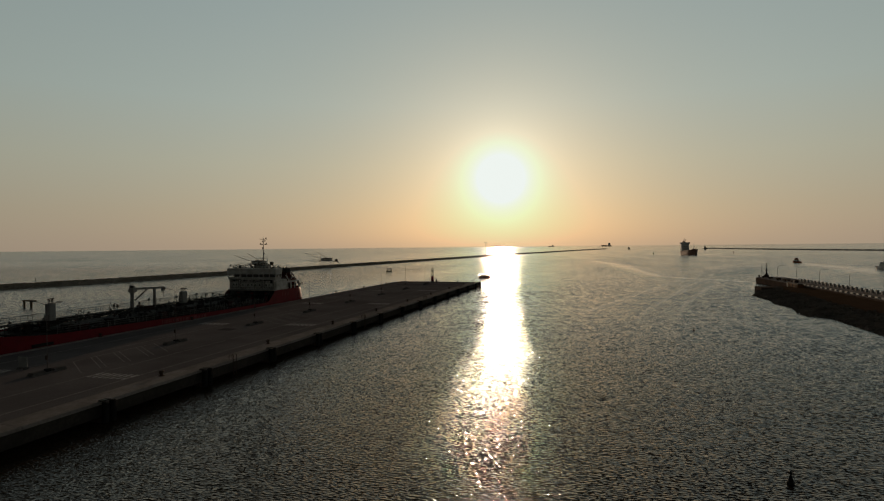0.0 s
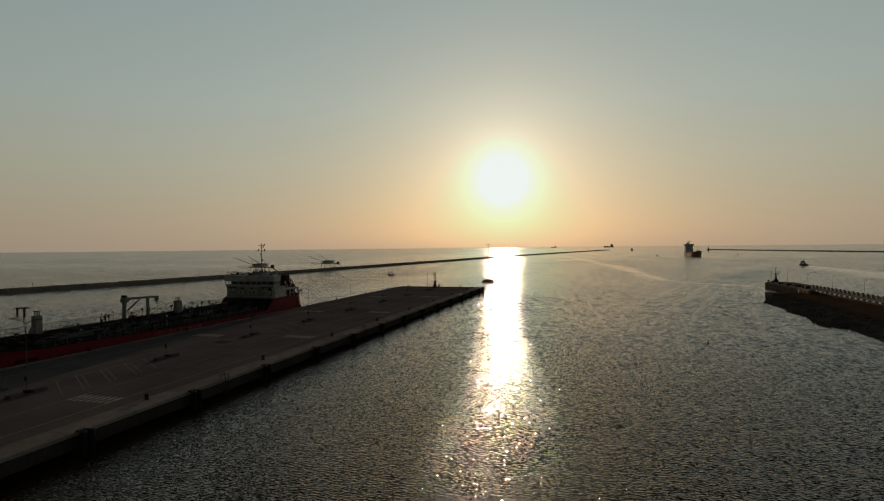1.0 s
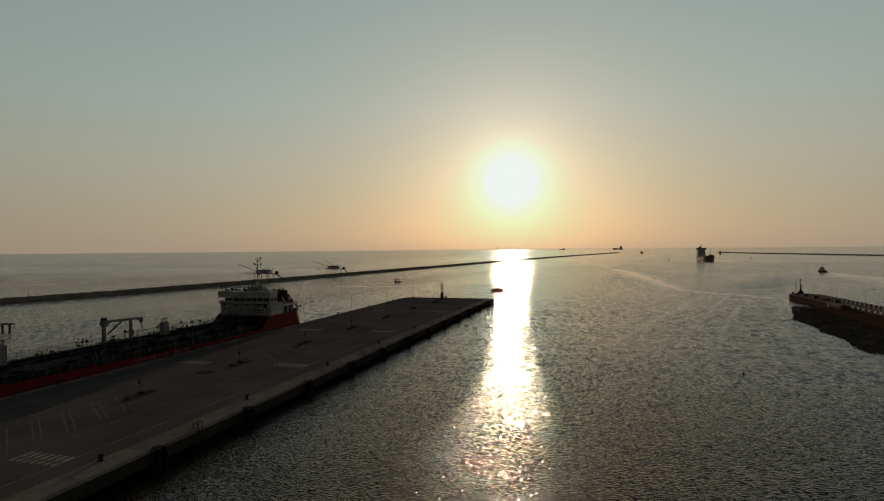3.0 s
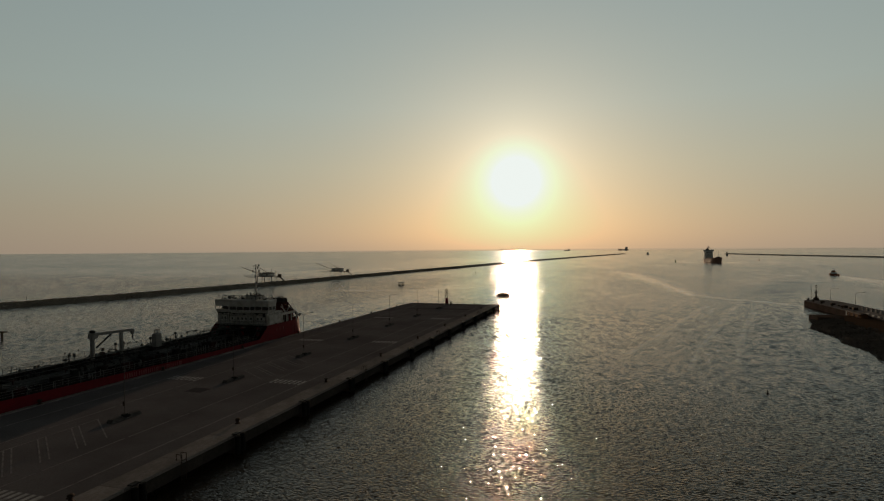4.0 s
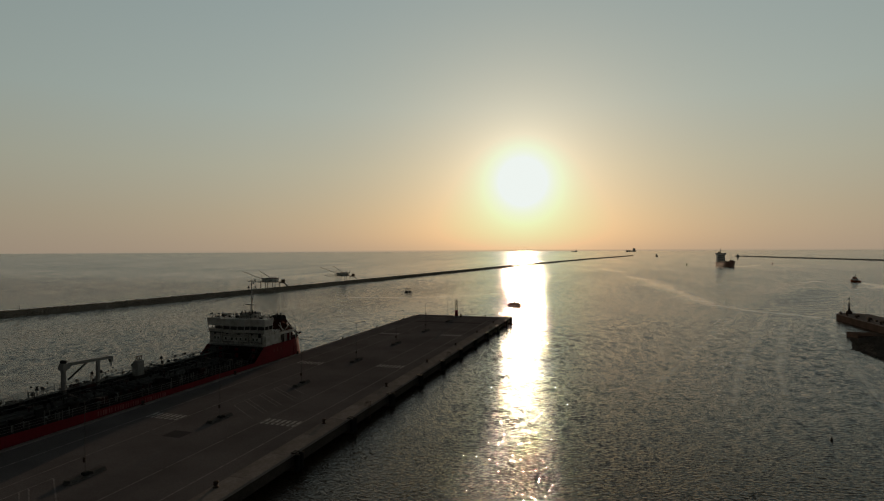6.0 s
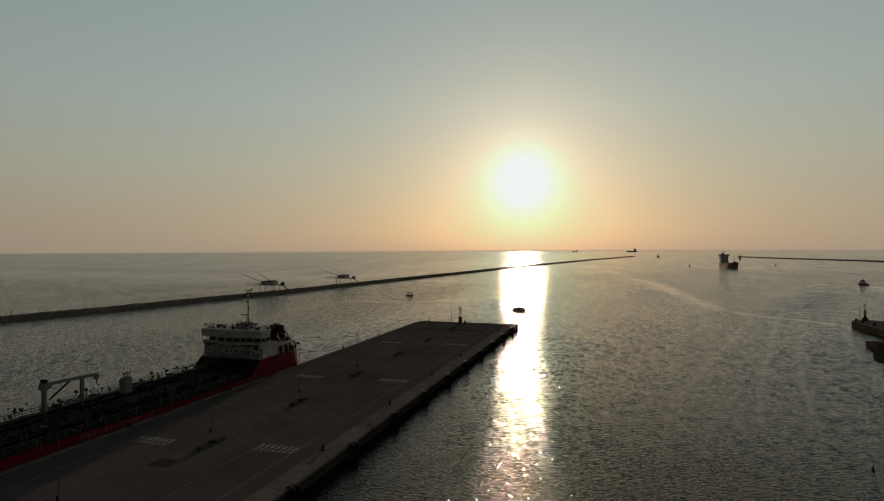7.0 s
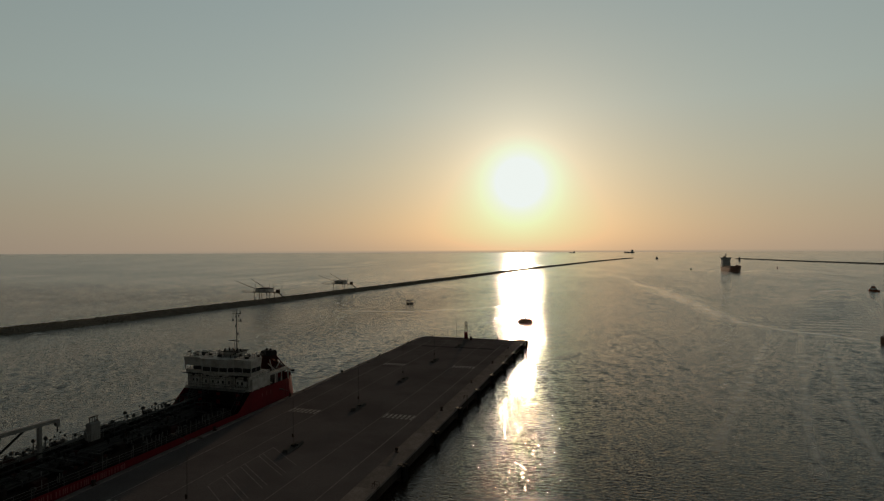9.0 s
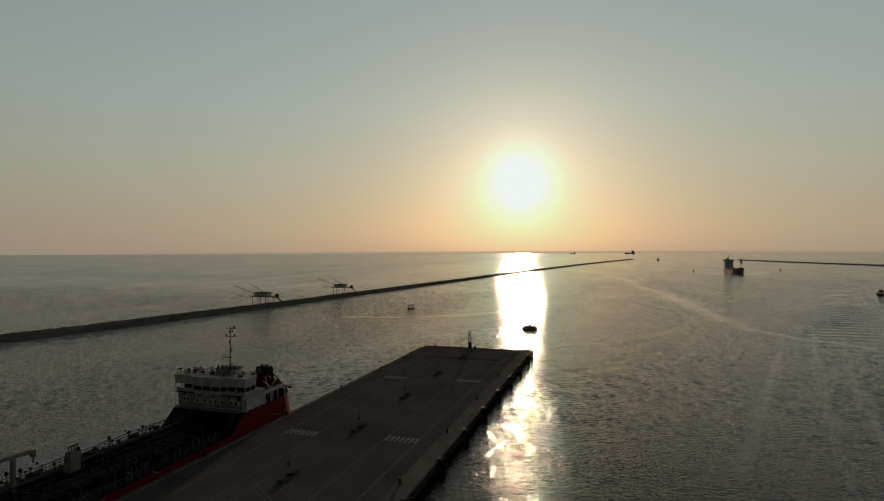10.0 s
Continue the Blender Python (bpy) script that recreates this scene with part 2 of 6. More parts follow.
NET = material("net_cord", (0.10, 0.09, 0.075), 0.9, spec=0.04)
FADED_WHITE = material("faded_lettering", (0.27, 0.10, 0.095), 0.6, fine=5, coarse=1.5, wear=0.5, wear_to=(0.26, 0.08, 0.075))
GREEN = material("green_paint", (0.03, 0.16, 0.07), 0.6)
NEW_ASPHALT = material("new_asphalt", (0.092, 0.084, 0.088), 0.95, fine=9, coarse=1, spec=0.0)
TARP = material("dark_cloth", (0.05, 0.05, 0.055), 0.9, spec=0.04)


# ---- helpers for meshes ----
def box(bm, lo, hi, bevel=0.0):
    """A box between two corners, with eased edges."""
    vs = [bm.verts.new((x, y, z)) for x in (lo[0], hi[0]) for y in (lo[1], hi[1]) for z in (lo[2], hi[2])]
    fs = [bm.faces.new([vs[i] for i in q]) for q in ((0, 1, 3, 2), (4, 6, 7, 5), (0, 4, 5, 1), (2, 3, 7, 6), (0, 2, 6, 4), (1, 5, 7, 3))]
    if bevel:
        edges = {e for f in fs for e in f.edges}
        bmesh.ops.bevel(bm, geom=list(edges), offset=bevel, segments=1, affect="EDGES")
    return bm


def rod(bm, a, b, r, r2=None, sides=8, caps=True):
    """A straight round bar from a to b."""
    a, b = Vector(a), Vector(b)
    q = (b - a).to_track_quat("Z", "Y")
    r2 = r if r2 is None else r2
    rings = []
    for p, rad in ((a, r), (b, r2)):
        rings.append([bm.verts.new(p + q @ Vector((rad * math.cos(k * math.tau / sides), rad * math.sin(k * math.tau / sides), 0))) for k in range(sides)])
    for k in range(sides):
        bm.faces.new((rings[0][k], rings[0][(k + 1) % sides], rings[1][(k + 1) % sides], rings[1][k]))
    if caps:
        bm.faces.new(rings[0][::-1])
        bm.faces.new(rings[1])
    return bm


def pipe(bm, points, r, sides=6):
    """A bent round tube through the points, in one piece."""
    pts = [Vector(p) for p in points]
    rings = []
    for i, p in enumerate(pts):
        d = (pts[min(i + 1, len(pts) - 1)] - p).normalized() + (p - pts[max(i - 1, 0)]).normalized()
        q = d.to_track_quat("Z", "Y") if d.length > 1e-6 else Matrix.Identity(3).to_quaternion()
        rings.append([bm.verts.new(p + q @ Vector((r * math.cos(k * math.tau / sides), r * math.sin(k * math.tau / sides), 0))) for k in range(sides)])
    for lo, hi in zip(rings, rings[1:]):
        # start each ring's faces at the corner nearest to the first of the last ring, so that the tube does not twist
        off = min(range(sides), key=lambda k: (hi[k].co - lo[0].co - (hi[0].co + hi[sides // 2].co) / 2 + (lo[0].co + lo[sides // 2].co) / 2).length)
        for k in range(sides):
            bm.faces.new((lo[k], lo[(k + 1) % sides], hi[(k + 1 + off) % sides], hi[(k + off) % sides]))
    bm.faces.new(rings[0][::-1])
    bm.faces.new(rings[-1])
    return bm


def turned(bm, profile, sides=12, at=(0, 0, 0)):
    """A turned body: (radius, height) from the foot up."""
    rings = [[bm.verts.new((at[0] + r * math.cos(k * math.tau / sides), at[1] + r * math.sin(k * math.tau / sides), at[2] + z)) for k in range(sides)] for r, z in profile]
    for lo, hi in zip(rings, rings[1:]):
        for k in range(sides):
            bm.faces.new((lo[k], lo[(k + 1) % sides], hi[(k + 1) % sides], hi[k]))
    bm.faces.new(rings[0][::-1])
    bm.faces.new(rings[-1])
    return bm


def prism(bm, outline, z0, z1):
    """An upright prism over an outline of (x, y), counter-clockwise."""
    lo = [bm.verts.new((x, y, z0)) for x, y in outline]
    hi = [bm.verts.new((x, y, z1)) for x, y in outline]
    for k in range(len(outline)):
        bm.faces.new((lo[k], lo[(k + 1) % len(lo)], hi[(k + 1) % len(hi)], hi[k]))
    bm.faces.new(lo[::-1])
    bm.faces.new(hi)
    return bm


def slab(bm, outline, axis, a, b):
    """A plate of that outline between a and b along an axis."""
    put = {"x": lambda u, v, w: (w, u, v), "y": lambda u, v, w: (u, w, v), "z": lambda u, v, w: (u, v, w)}[axis]
    lo = [bm.verts.new(put(u, v, a)) for u, v in outline]
    hi = [bm.verts.new(put(u, v, b)) for u, v in outline]
    for k in range(len(outline)):
        bm.faces.new((lo[k], lo[(k + 1) % len(lo)], hi[(k + 1) % len(hi)], hi[k]))
    bm.faces.new(lo[::-1])
    bm.faces.new(hi)
    return bm


def mesh_of(name, bm, mat, smooth=False):
    bmesh.ops.recalc_face_normals(bm, faces=bm.faces[:])
    me = bpy.data.meshes.new(name)
    bm.to_mesh(me)
    bm.free()
    me.materials.append(mat)
    if smooth:
        me.shade_smooth()
    return me


def B():
    return bmesh.new()


def thing(name, label, category, at=(0, 0, 0), group="", kind=""):
    """An empty at a thing's base, the parent of its parts."""
    ob = new(name)
    ob.location = at
    ob.empty_display_size = 0.5
    return tagged(ob, label, category, group, kind)


def solo(name, bm, mat, label, category, at=(0, 0, 0), group="", kind="", smooth=False):
    """A thing of one mesh, made in place: the mesh is moved so that its origin is at its base."""
    bmesh.ops.translate(bm, vec=-Vector(at), verts=bm.verts[:])
    ob = new(name, mesh_of(name, bm, mat, smooth))
    ob.location = at
    return tagged(ob, label, category, group, kind)


def part(name, bm, mat, parent, label="", smooth=False):
    """One mesh object under a thing or a part; its mesh is in the world's or the thing's own coordinates."""
    ob = new(name, mesh_of(name, bm, mat, smooth))
    ob.parent = parent
    if parent.parent is None:
        ob.matrix_parent_inverse = Matrix.Translation(-parent.location)
    return tagged(ob, label)


def piece(name, mesh, parent, at, label=""):
    """A repeat of one shared mesh under a thing or a part."""
    ob = new(name, mesh)
    ob.parent = parent
    if parent.parent is None:
        ob.matrix_parent_inverse = Matrix.Translation(-parent.location)
    ob.matrix_basis = at if isinstance(at, Matrix) else Matrix.Translation(at)
    return tagged(ob, label)


def railing(parent, points, height=1.0, step=1.6, r=0.03, mat=None, name="railing", label=""):
    """Rails along a line of points, and posts of their own under them."""
    mat = mat or RAIL
    rail = part(name, pipe(B(), [Vector(p) + Vector((0, 0, height)) for p in points], r, 5), mat, parent, label)
    for k in (0.66, 0.33):
        part("rail_bar", pipe(B(), [Vector(p) + Vector((0, 0, height * k)) for p in points], r * 0.7, 5), mat, rail)
    post = mesh_of("post", rod(B(), (0, 0, 0), (0, 0, height), r, sides=5), mat)
    for a, b in zip(points, points[1:]):
        a, b = Vector(a), Vector(b)
        count = max(1, round((b - a).length / step))
        for i in range(count):
            piece("post", post, rail, a.lerp(b, i / count))
    piece("post", post, rail, Vector(points[-1]))
    return rail


def rubble(count, place, size, seed, flat=0.75):
    """Many angular boulders as one mesh: place(rng) gives where each one lies."""
    rng = random.Random(seed)
    src = bmesh.new()
    bmesh.ops.create_icosphere(src, subdivisions=1, radius=1.0)
    src.verts.ensure_lookup_table()
    base = np.array([v.co[:] for v in src.verts])
    tris = np.array([[v.index for v in f.verts] for f in src.faces])
    src.free()
    nrg = np.random.RandomState(seed)
    vs, fs = [], []
    for i in range(count):
        x, y, z, k = place(rng)
        s = rng.uniform(*size) * k
        v = base * nrg.uniform(0.72, 1.25, (len(base), 1))
        v = v * np.array((rng.uniform(0.8, 1.3), rng.uniform(0.8, 1.3), flat * rng.uniform(0.7, 1.1))) * s
        m = np.array(Euler((rng.uniform(-0.4, 0.4), rng.uniform(-0.4, 0.4), rng.uniform(0, 6.28))).to_matrix())
        vs.append(v @ m.T + np.array((x, y, z)))
        fs.append(tris + i * len(base))
    return np.concatenate(vs), np.concatenate(fs)


def numpy_mesh(name, vs, fs, mat):
    me = bpy.data.meshes.new(name)
    me.from_pydata(vs.tolist(), [], fs.tolist())
    me.materials.append(mat)
    return me


def along(pts, y):
    """Linear interpolation in a table of (y, value)."""
    ys, vals = zip(*pts)
    return float(np.interp(y, ys, vals))


# ---- the setting: water, quay, breakwaters, mole ----
def wave_heights(x, y, span, steepness):
    """Wind waves as a sum of sine trains, row by row outwards. Trains too short for a row's spacing are left out."""
    rng = np.random.RandomState(7)
    z = np.zeros_like(x)
    steep = np.zeros(len(span))
    # gusts: slow changes of steepness over the sheet
    gust = 1 + 0.22 * np.sin(x * 0.041 + 2.0 * np.sin(y * 0.006)) * np.sin(y * 0.017 + 1.3) + 0.15 * np.sin(x * 0.11 - y * 0.013 + 0.7 * np.sin(y * 0.05))
    for lam in np.geomspace(0.28, 150.0, 130):
        a, lam, ph = radians(97) + rng.normal(0, radians(23 if lam < 6.0 else 30)), lam * rng.uniform(0.9, 1.1), rng.uniform(0, math.tau)
        q = lam / span
        w = np.clip((q - 2.2) / 0.8, 0, 1) * np.exp(-np.clip(q / 3.2 - 1, 0, None) * 2.4)
        rows = np.nonzero(w > 0.02)[0]
        if len(rows) == 0:
            continue
        k, cx, cy = math.tau / lam, math.cos(a), math.sin(a)
        xs, ys, ws = x[rows], y[rows], w[rows]
        phase = (xs * cx + ys * cy) * k + ph + 0.9 * np.sin((xs * cy - ys * cx) * k * 0.31 + ph * 2)
        z[rows] += ws[:, None] / k * np.sin(phase)
        steep += 0.5 * w * w
    return z * gust * (steepness / np.sqrt(np.maximum(steep, 1e-6)))[:, None]


STEEP = ((50, 0.125), (75, 0.135), (110, 0.138), (180, 0.104), (300, 0.062), (500, 0.045), (900, 0.02))      # by distance out from the basin


# old wakes and slicks on the water: the line, its widths along it, and how strong
SLICKS = [
    ([(-72.0, 917.5), (-47.2, 822.1), (-18.5, 685.6), (-6.0, 575.0)], [4, 7, 9, 9], 0.5),
    ([(-31.0, 715.0), (-26.0, 690.0), (-20.0, 668.0)], [6, 12, 6], 0.7),
    ([(-4.0, 545.0), (9.5, 475.0), (15.5, 410.0), (20.0, 355.0), (26.0, 290.0)], [6, 20, 24, 16, 9], 1.0),
    ([(25.5, 296.0), (38.2, 271.2), (50.3, 261.8), (57.0, 250.0)], [8.0, 6.5, 6.0, 5.0], 0.9),
    ([(57.8, 252.0), (56.4, 241.0), (53.6, 232.0), (50.7, 222.5), (48.8, 213.0)], [3.6, 4.2, 4.2, 3.6, 2.4], 0.7),
    ([(144, 490), (147, 478), (146, 455), (145.3, 420), (142.8, 383), (139.0, 335)], [4, 13, 24, 32, 40, 46], 1.0),
    ([(142, 498), (134, 502), (124, 496), (112, 480)], [3, 6, 7, 6], 0.7),
    ([(118, 816), (108, 826), (92, 850), (66, 890)], [6, 14, 18, 18], 1.0),
    ([(126, 816), (134, 828), (148, 856), (172, 900)], [6, 12, 16, 16], 0.9),
    ([(120, 830), (116, 846), (117, 880), (119, 930)], [6, 8, 10, 12], 0.9),
    ([(37.8, 287.4), (24.2, 237.4), (9.0, 185.3), (0.2, 154.7), (-6.1, 132.8)], [2.0, 3.5, 4.0, 3.0, 2.0], 0.33),
    ([(45.4, 279.8), (37.7, 253.6), (26.3, 209.2), (20.0, 185.3), (10.1, 147.6), (5.3, 125.1)], [2.0, 3.5, 4.0, 3.5, 2.5, 1.5], 0.36),
    ([(44.5, 251.2), (38.4, 230.2), (27.3, 187.7), (19.6, 157.2), (14.9, 134.7)], [2.0, 3.0, 3.5, 3.0, 2.0], 0.33),
    ([(50.0, 228.0), (44.0, 205.0), (36.0, 170.0), (29.5, 140.0), (25.0, 118.0)], [1.5, 2.5, 3.0, 2.5, 2.0], 0.27),
    ([(-148.4, 287.4), (-115.0, 293.2), (-86.3, 316.1), (-57.7, 363.8)], [3.6, 4.8, 4.2, 3.0], 0.8),
    ([(-95.0, 232.0), (-84.0, 245.0), (-66.0, 272.0)], [2.5, 3.5, 2.5], 0.4),
    ([(-70.0, 800.0), (-58.0, 720.0), (-36.0, 640.0)], [7.0, 11.0, 7.0], 0.4),
]


def slick_strength(X, Y):
    """How far each point of the sheet lies in a slick: 0 to 1."""
    out = np.zeros_like(X)
    for pts, widths, strong in SLICKS:
        pts = np.array(pts, float)
        lo, hi = pts.min(0) - 50, pts.max(0) + 50
        near = (X > lo[0]) & (X < hi[0]) & (Y > lo[1]) & (Y < hi[1])
        x, y = X[near], Y[near]
        best = np.zeros_like(x)
        for (ax, ay), (bx, by), wa, wb in zip(pts, pts[1:], widths, widths[1:]):
            dx, dy = bx - ax, by - ay
            u = np.clip(((x - ax) * dx + (y - ay) * dy) / (dx * dx + dy * dy), 0, 1)
            wide = (wa + (wb - wa) * u) * (0.75 + 0.25 * np.sin(y * 0.09 + x * 0.05) * np.sin(y * 0.031 + 1.0))
            off = np.hypot(x - ax - u * dx, y - ay - u * dy) / (0.5 * wide)
            best = np.maximum(best, np.exp(-1.4 * off * off))
        out[near] = np.maximum(out[near], best * strong)
    return out


def wash(X, Y):
    """The low waves that spread from the pilot boat's track."""
    z = np.zeros_like(X)
    near = (X > 30) & (X < 160) & (Y > 225) & (Y < 480)
    x, y = X[near], Y[near]
    # along the boat's track from its stern, and across it
    u = np.clip((470 - y) / 230, 0, 1)
    across = x - (118 - 75 * u)
    fade = np.sin(math.pi * u) ** 0.8 * np.exp(-(across / 16) ** 2)
    z[near] = 0.15 * fade * np.sin(math.tau * (y + across ** 2 / 160) / 8.5)
    return z


def build_water():
    """One sheet from under the drone to the horizon, finely waved where it is looked at."""
    cx, cy = -2.5, 0.8
    ang = np.concatenate([np.radians(np.linspace(-60, 27, 800)), np.radians(np.linspace(27, 300, 40))[1:-1]])
    r, rs = 3.0, []
    while r < 9000:
        rs.append(r)
        r += 4.0 if r < 26 else max(0.09, 0.16 * (r / 80)) if r < 420 else r * 0.004 if r < 2200 else r * 0.01
    rs = np.array(rs)
    dr = np.gradient(rs)
    A, Rr = np.meshgrid(ang, rs)
    X, Y = cx + Rr * np.sin(A), cy + Rr * np.cos(A)
    step = np.radians(87 / 799)
    span = np.maximum(np.maximum(np.maximum(dr, rs * step * 0.6), 0.095), 0.0012 * rs)
    # further out only the longer wind waves stand up
    span = np.maximum(span, np.minimum(rs * rs / 70000, 0.5))
    Z = wave_heights(X, Y, span, np.interp(rs, *zip(*STEEP)))
    # the wind catches the basin beyond the quay and the open sea more
    outside = np.clip((np.interp(Y, *zip(*BW)) - 8 - X) / 25, 0, 1)
    gusty = 1 + 0.2 * np.clip((-95 - X) / 40, 0, 1) + 0.25 * np.clip((X + 15) / 40, 0, 1)
    Z *= (1 + 0.1 * outside) * gusty * np.clip((rs - 26) / 6, 0, 1)[:, None]
    calm = slick_strength(X, Y)
    Z *= 1 - 0.7 * calm
    Z += wash(X, Y)
    Z[:, 800:] = 0.0
    n_r, n_a = X.shape
    co = np.stack([X, Y, Z], -1).reshape(-1, 3)
    co = np.vstack([co, [[cx, cy, 0.0]]])
    i = np.arange(n_r - 1)[:, None] * n_a + np.arange(n_a)[None, :]
    j = np.arange(n_r - 1)[:, None] * n_a + (np.arange(n_a) + 1)[None, :] % n_a
    quads = np.stack([i, i + n_a, j + n_a, j], -1).reshape(-1, 4)
    hub = len(co) - 1
    tris = np.stack([np.full(n_a, hub), np.arange(n_a), (np.arange(n_a) + 1) % n_a], -1)
    me = bpy.data.meshes.new("water")
    me.vertices.add(len(co))
    me.vertices.foreach_set("co", co.ravel())
    loops = np.concatenate([quads.ravel(), tris.ravel()])
    starts = np.concatenate([np.arange(len(quads)) * 4, len(quads) * 4 + np.arange(len(tris)) * 3])
    me.loops.add(len(loops))
    me.loops.foreach_set("vertex_index", loops.astype(np.int32))
    me.polygons.add(len(starts))
    me.polygons.foreach_set("loop_start", starts.astype(np.int32))
    me.update(calc_edges=True)
    me.validate()
    me.attributes.new("slick", "FLOAT", "POINT").data.foreach_set("value", np.append(calm.ravel(), 0.0).astype(np.float32))
    me.materials.append(WATER)
    me.shade_smooth()
    tagged(new("water", me), "rippled sea water glittering under a low sun", "water", kind="structure")


QUAY_L, QUAY_R, QUAY_END, QUAY_Z = -79.6, -46.4, 212.8, 1.7
QUAY_START = -60.0


def build_quay():
    quay = thing("quay", "long asphalt quay with concrete edges and faded markings", "quay", (-63, 76, 0), kind="structure")
    # the side wall and edge beam are darker than the coping
    part("quay_wall", box(B(), (QUAY_L + 0.15, QUAY_START, -6), (QUAY_R - 1.65, QUAY_END - 0.15, QUAY_Z - 0.12)), DARK_CONCRETE, quay, "dark concrete quay wall")
    part("asphalt_surface", box(B(), (QUAY_L + 0.9, QUAY_START, QUAY_Z - 0.118), (QUAY_R - 2.7, QUAY_END - 0.9, QUAY_Z)), ASPHALT, quay, "dark patched asphalt")
    part("edge_beam", box(B(), (QUAY_R - 1.6, QUAY_START, QUAY_Z - 1.3), (QUAY_R - 0.04, QUAY_END - 0.05, QUAY_Z - 0.163), 0.03), DARK_CONCRETE, quay, "dark concrete edge beam")
    # coping blocks along both sides and across the end
    rng = random.Random(4)
    wide = mesh_of("coping_block", box(B(), (-2.7, 0.015, -0.16), (0, 6.735, 0.16), 0.04), CONCRETE)
    slim = mesh_of("coping_block", box(B(), (0, 0.015, -0.62), (0.9, 6.735, 0.10), 0.04), CONCRETE)
    y = QUAY_START
    while y + 6.75 < QUAY_END + 0.1:
        piece("coping_block", wide, quay, (QUAY_R, y, QUAY_Z + rng.uniform(-0.01, 0.01)))
        piece("coping_block", slim, quay, (QUAY_L, y, QUAY_Z + rng.uniform(-0.01, 0.01)))
        y += 6.75
    across = mesh_of("coping_block", box(B(), (0.015, -0.9, -0.62), (5.915, 0, 0.10), 0.04), CONCRETE)
    for k in range(5):
        piece("coping_block", across, quay, (QUAY_L + 0.92 + 5.92 * k, QUAY_END, QUAY_Z))
    part("coping_block", box(B(), (QUAY_R - 2.7, y + 0.02, QUAY_Z - 0.16), (QUAY_R, QUAY_END, QUAY_Z + 0.16), 0.04), CONCRETE, quay)
    # road markings, laid on the asphalt
    top = QUAY_Z + 0.004
    for x, start, stop in ((-74.2, -50, 205.5), (-51.8, -50, 205.5)):
        part("lane_line", box(B(), (x - 0.09, start, top), (x + 0.09, stop, top + 0.006)), FADED, quay, "worn white painted line")
    part("lane_line", box(B(), (-73.4, 206.2, top), (-52.6, 206.36, top + 0.006)), FADED, quay, "worn white painted line")
    dash = mesh_of("lane_dash", box(B(), (-0.07, 0, 0), (0.07, 3.0, 0.006)), FADED)
    for x in (-68.65, -57.3):
        y = -40.0
        while y < 200:
            for k in range(3):
                piece("lane_dash", dash, quay, (x, y + 3.05 * k, top))
            y += 9.6
    stripe = mesh_of("zebra_stripe", box(B(), (-0.21, -1.1, 0), (0.21, 1.1, 0.006)), PAINT)
    for x0, rows in ((-73.9, (10.0, 49.6, 90.1, 128.1, 169.2)), (-56.9, (10.5, 51.0, 92.2, 129.6, 170.7))):
        for y in rows:
            for k in range(7):
                piece("zebra_stripe", stripe, quay, (x0 + 0.8 * k, y, top))
    # slanting bay lines down the middle
    bm = B()
    d = Vector((-6.6, 4.75, 0))
    side = Vector((4.75, 6.6, 0)).normalized() * 0.07
    vs = [bm.verts.new(p) for p in (-side, side, d + side, d - side)]
    face = bm.faces.new(vs)
    grown = bmesh.ops.extrude_face_region(bm, geom=[face])["geom"]
    bmesh.ops.translate(bm, vec=(0, 0, 0.005), verts=[g for g in grown if isinstance(g, bmesh.types.BMVert)])
    bay = mesh_of("bay_line", bm, FADED)
    for base in (51.4, 92.6):
        for off in (0, 2.6, 3.4, 6.1, 7.0, 10.0, 10.9, 13.4):
            piece("bay_line", bay, quay, (-59.4, base + off, top))
    for base in (51.4, 92.6):
        part("bay_line", box(B(), (-66.2, base + 5.0, top), (-66.06, base + 18.4, top + 0.006)), FADED, quay)
    # a square of newer asphalt let into the yard
    part("repair_patch", box(B(), (-65.7, 83.2, top), (-63.0, 85.5, top + 0.006)), NEW_ASPHALT, quay, "dark square asphalt repair")
    part("repair_strip", box(B(), (-74.0, 195.0, top), (-52.2, 196.8, top + 0.003)), NEW_ASPHALT, quay, "dark strip of newer asphalt")
    part("repair_patch", box(B(), (-72.8, 60.0, top), (-70.2, 66.5, top + 0.005)), ASPHALT, quay)
    return quay


def build_fenders():
    """Tall rubber fenders hung on the channel side."""
    f = thing("fender", "tall black rubber fender hung on the quay wall", "fender", group="fenders along the quay")
    bm = B()
    box(bm, (-1.04, -0.7, -2.4), (0.3, 0.7, -1.26), 0.05)
    part("backing_frame", bm, RUST_IRON, f, "rusty iron frame")
    for y in (-0.42, 0.42):
        bm = B()
        turned(bm, [(0.22, -2.45), (0.30, -2.35), (0.30, 0.1), (0.22, 0.2)], 10, (0.55, y, 0))
        part("rubber_tube", bm, RUBBER, f, smooth=False)
    part("bracket", box(B(), (-0.3, -0.45, 0.165), (0.3, 0.45, 0.26), 0.03), BLACK, f)
    first = True
    for k in range(-1, 14):
        y = 28.7 + 13.5 * k
        m = pose(QUAY_R, y, QUAY_Z)
        if first:
            f.matrix_basis = m
            first = False
        else:
            copy_thing(f, m)
    copy_thing(f, pose(QUAY_R, QUAY_END - 1.1, QUAY_Z))


def bollard_mesh():
    bm = B()
    turned(bm, [(0.42, 0), (0.42, 0.05), (0.24, 0.10), (0.20, 0.42), (0.30, 0.55), (0.36, 0.66), (0.30, 0.76), (0.12, 0.80)], 12)
    rod(bm, (-0.45, 0, 0.5), (0.45, 0, 0.55), 0.10, sides=8)
    return mesh_of("bollard", bm, RUST_IRON, True)


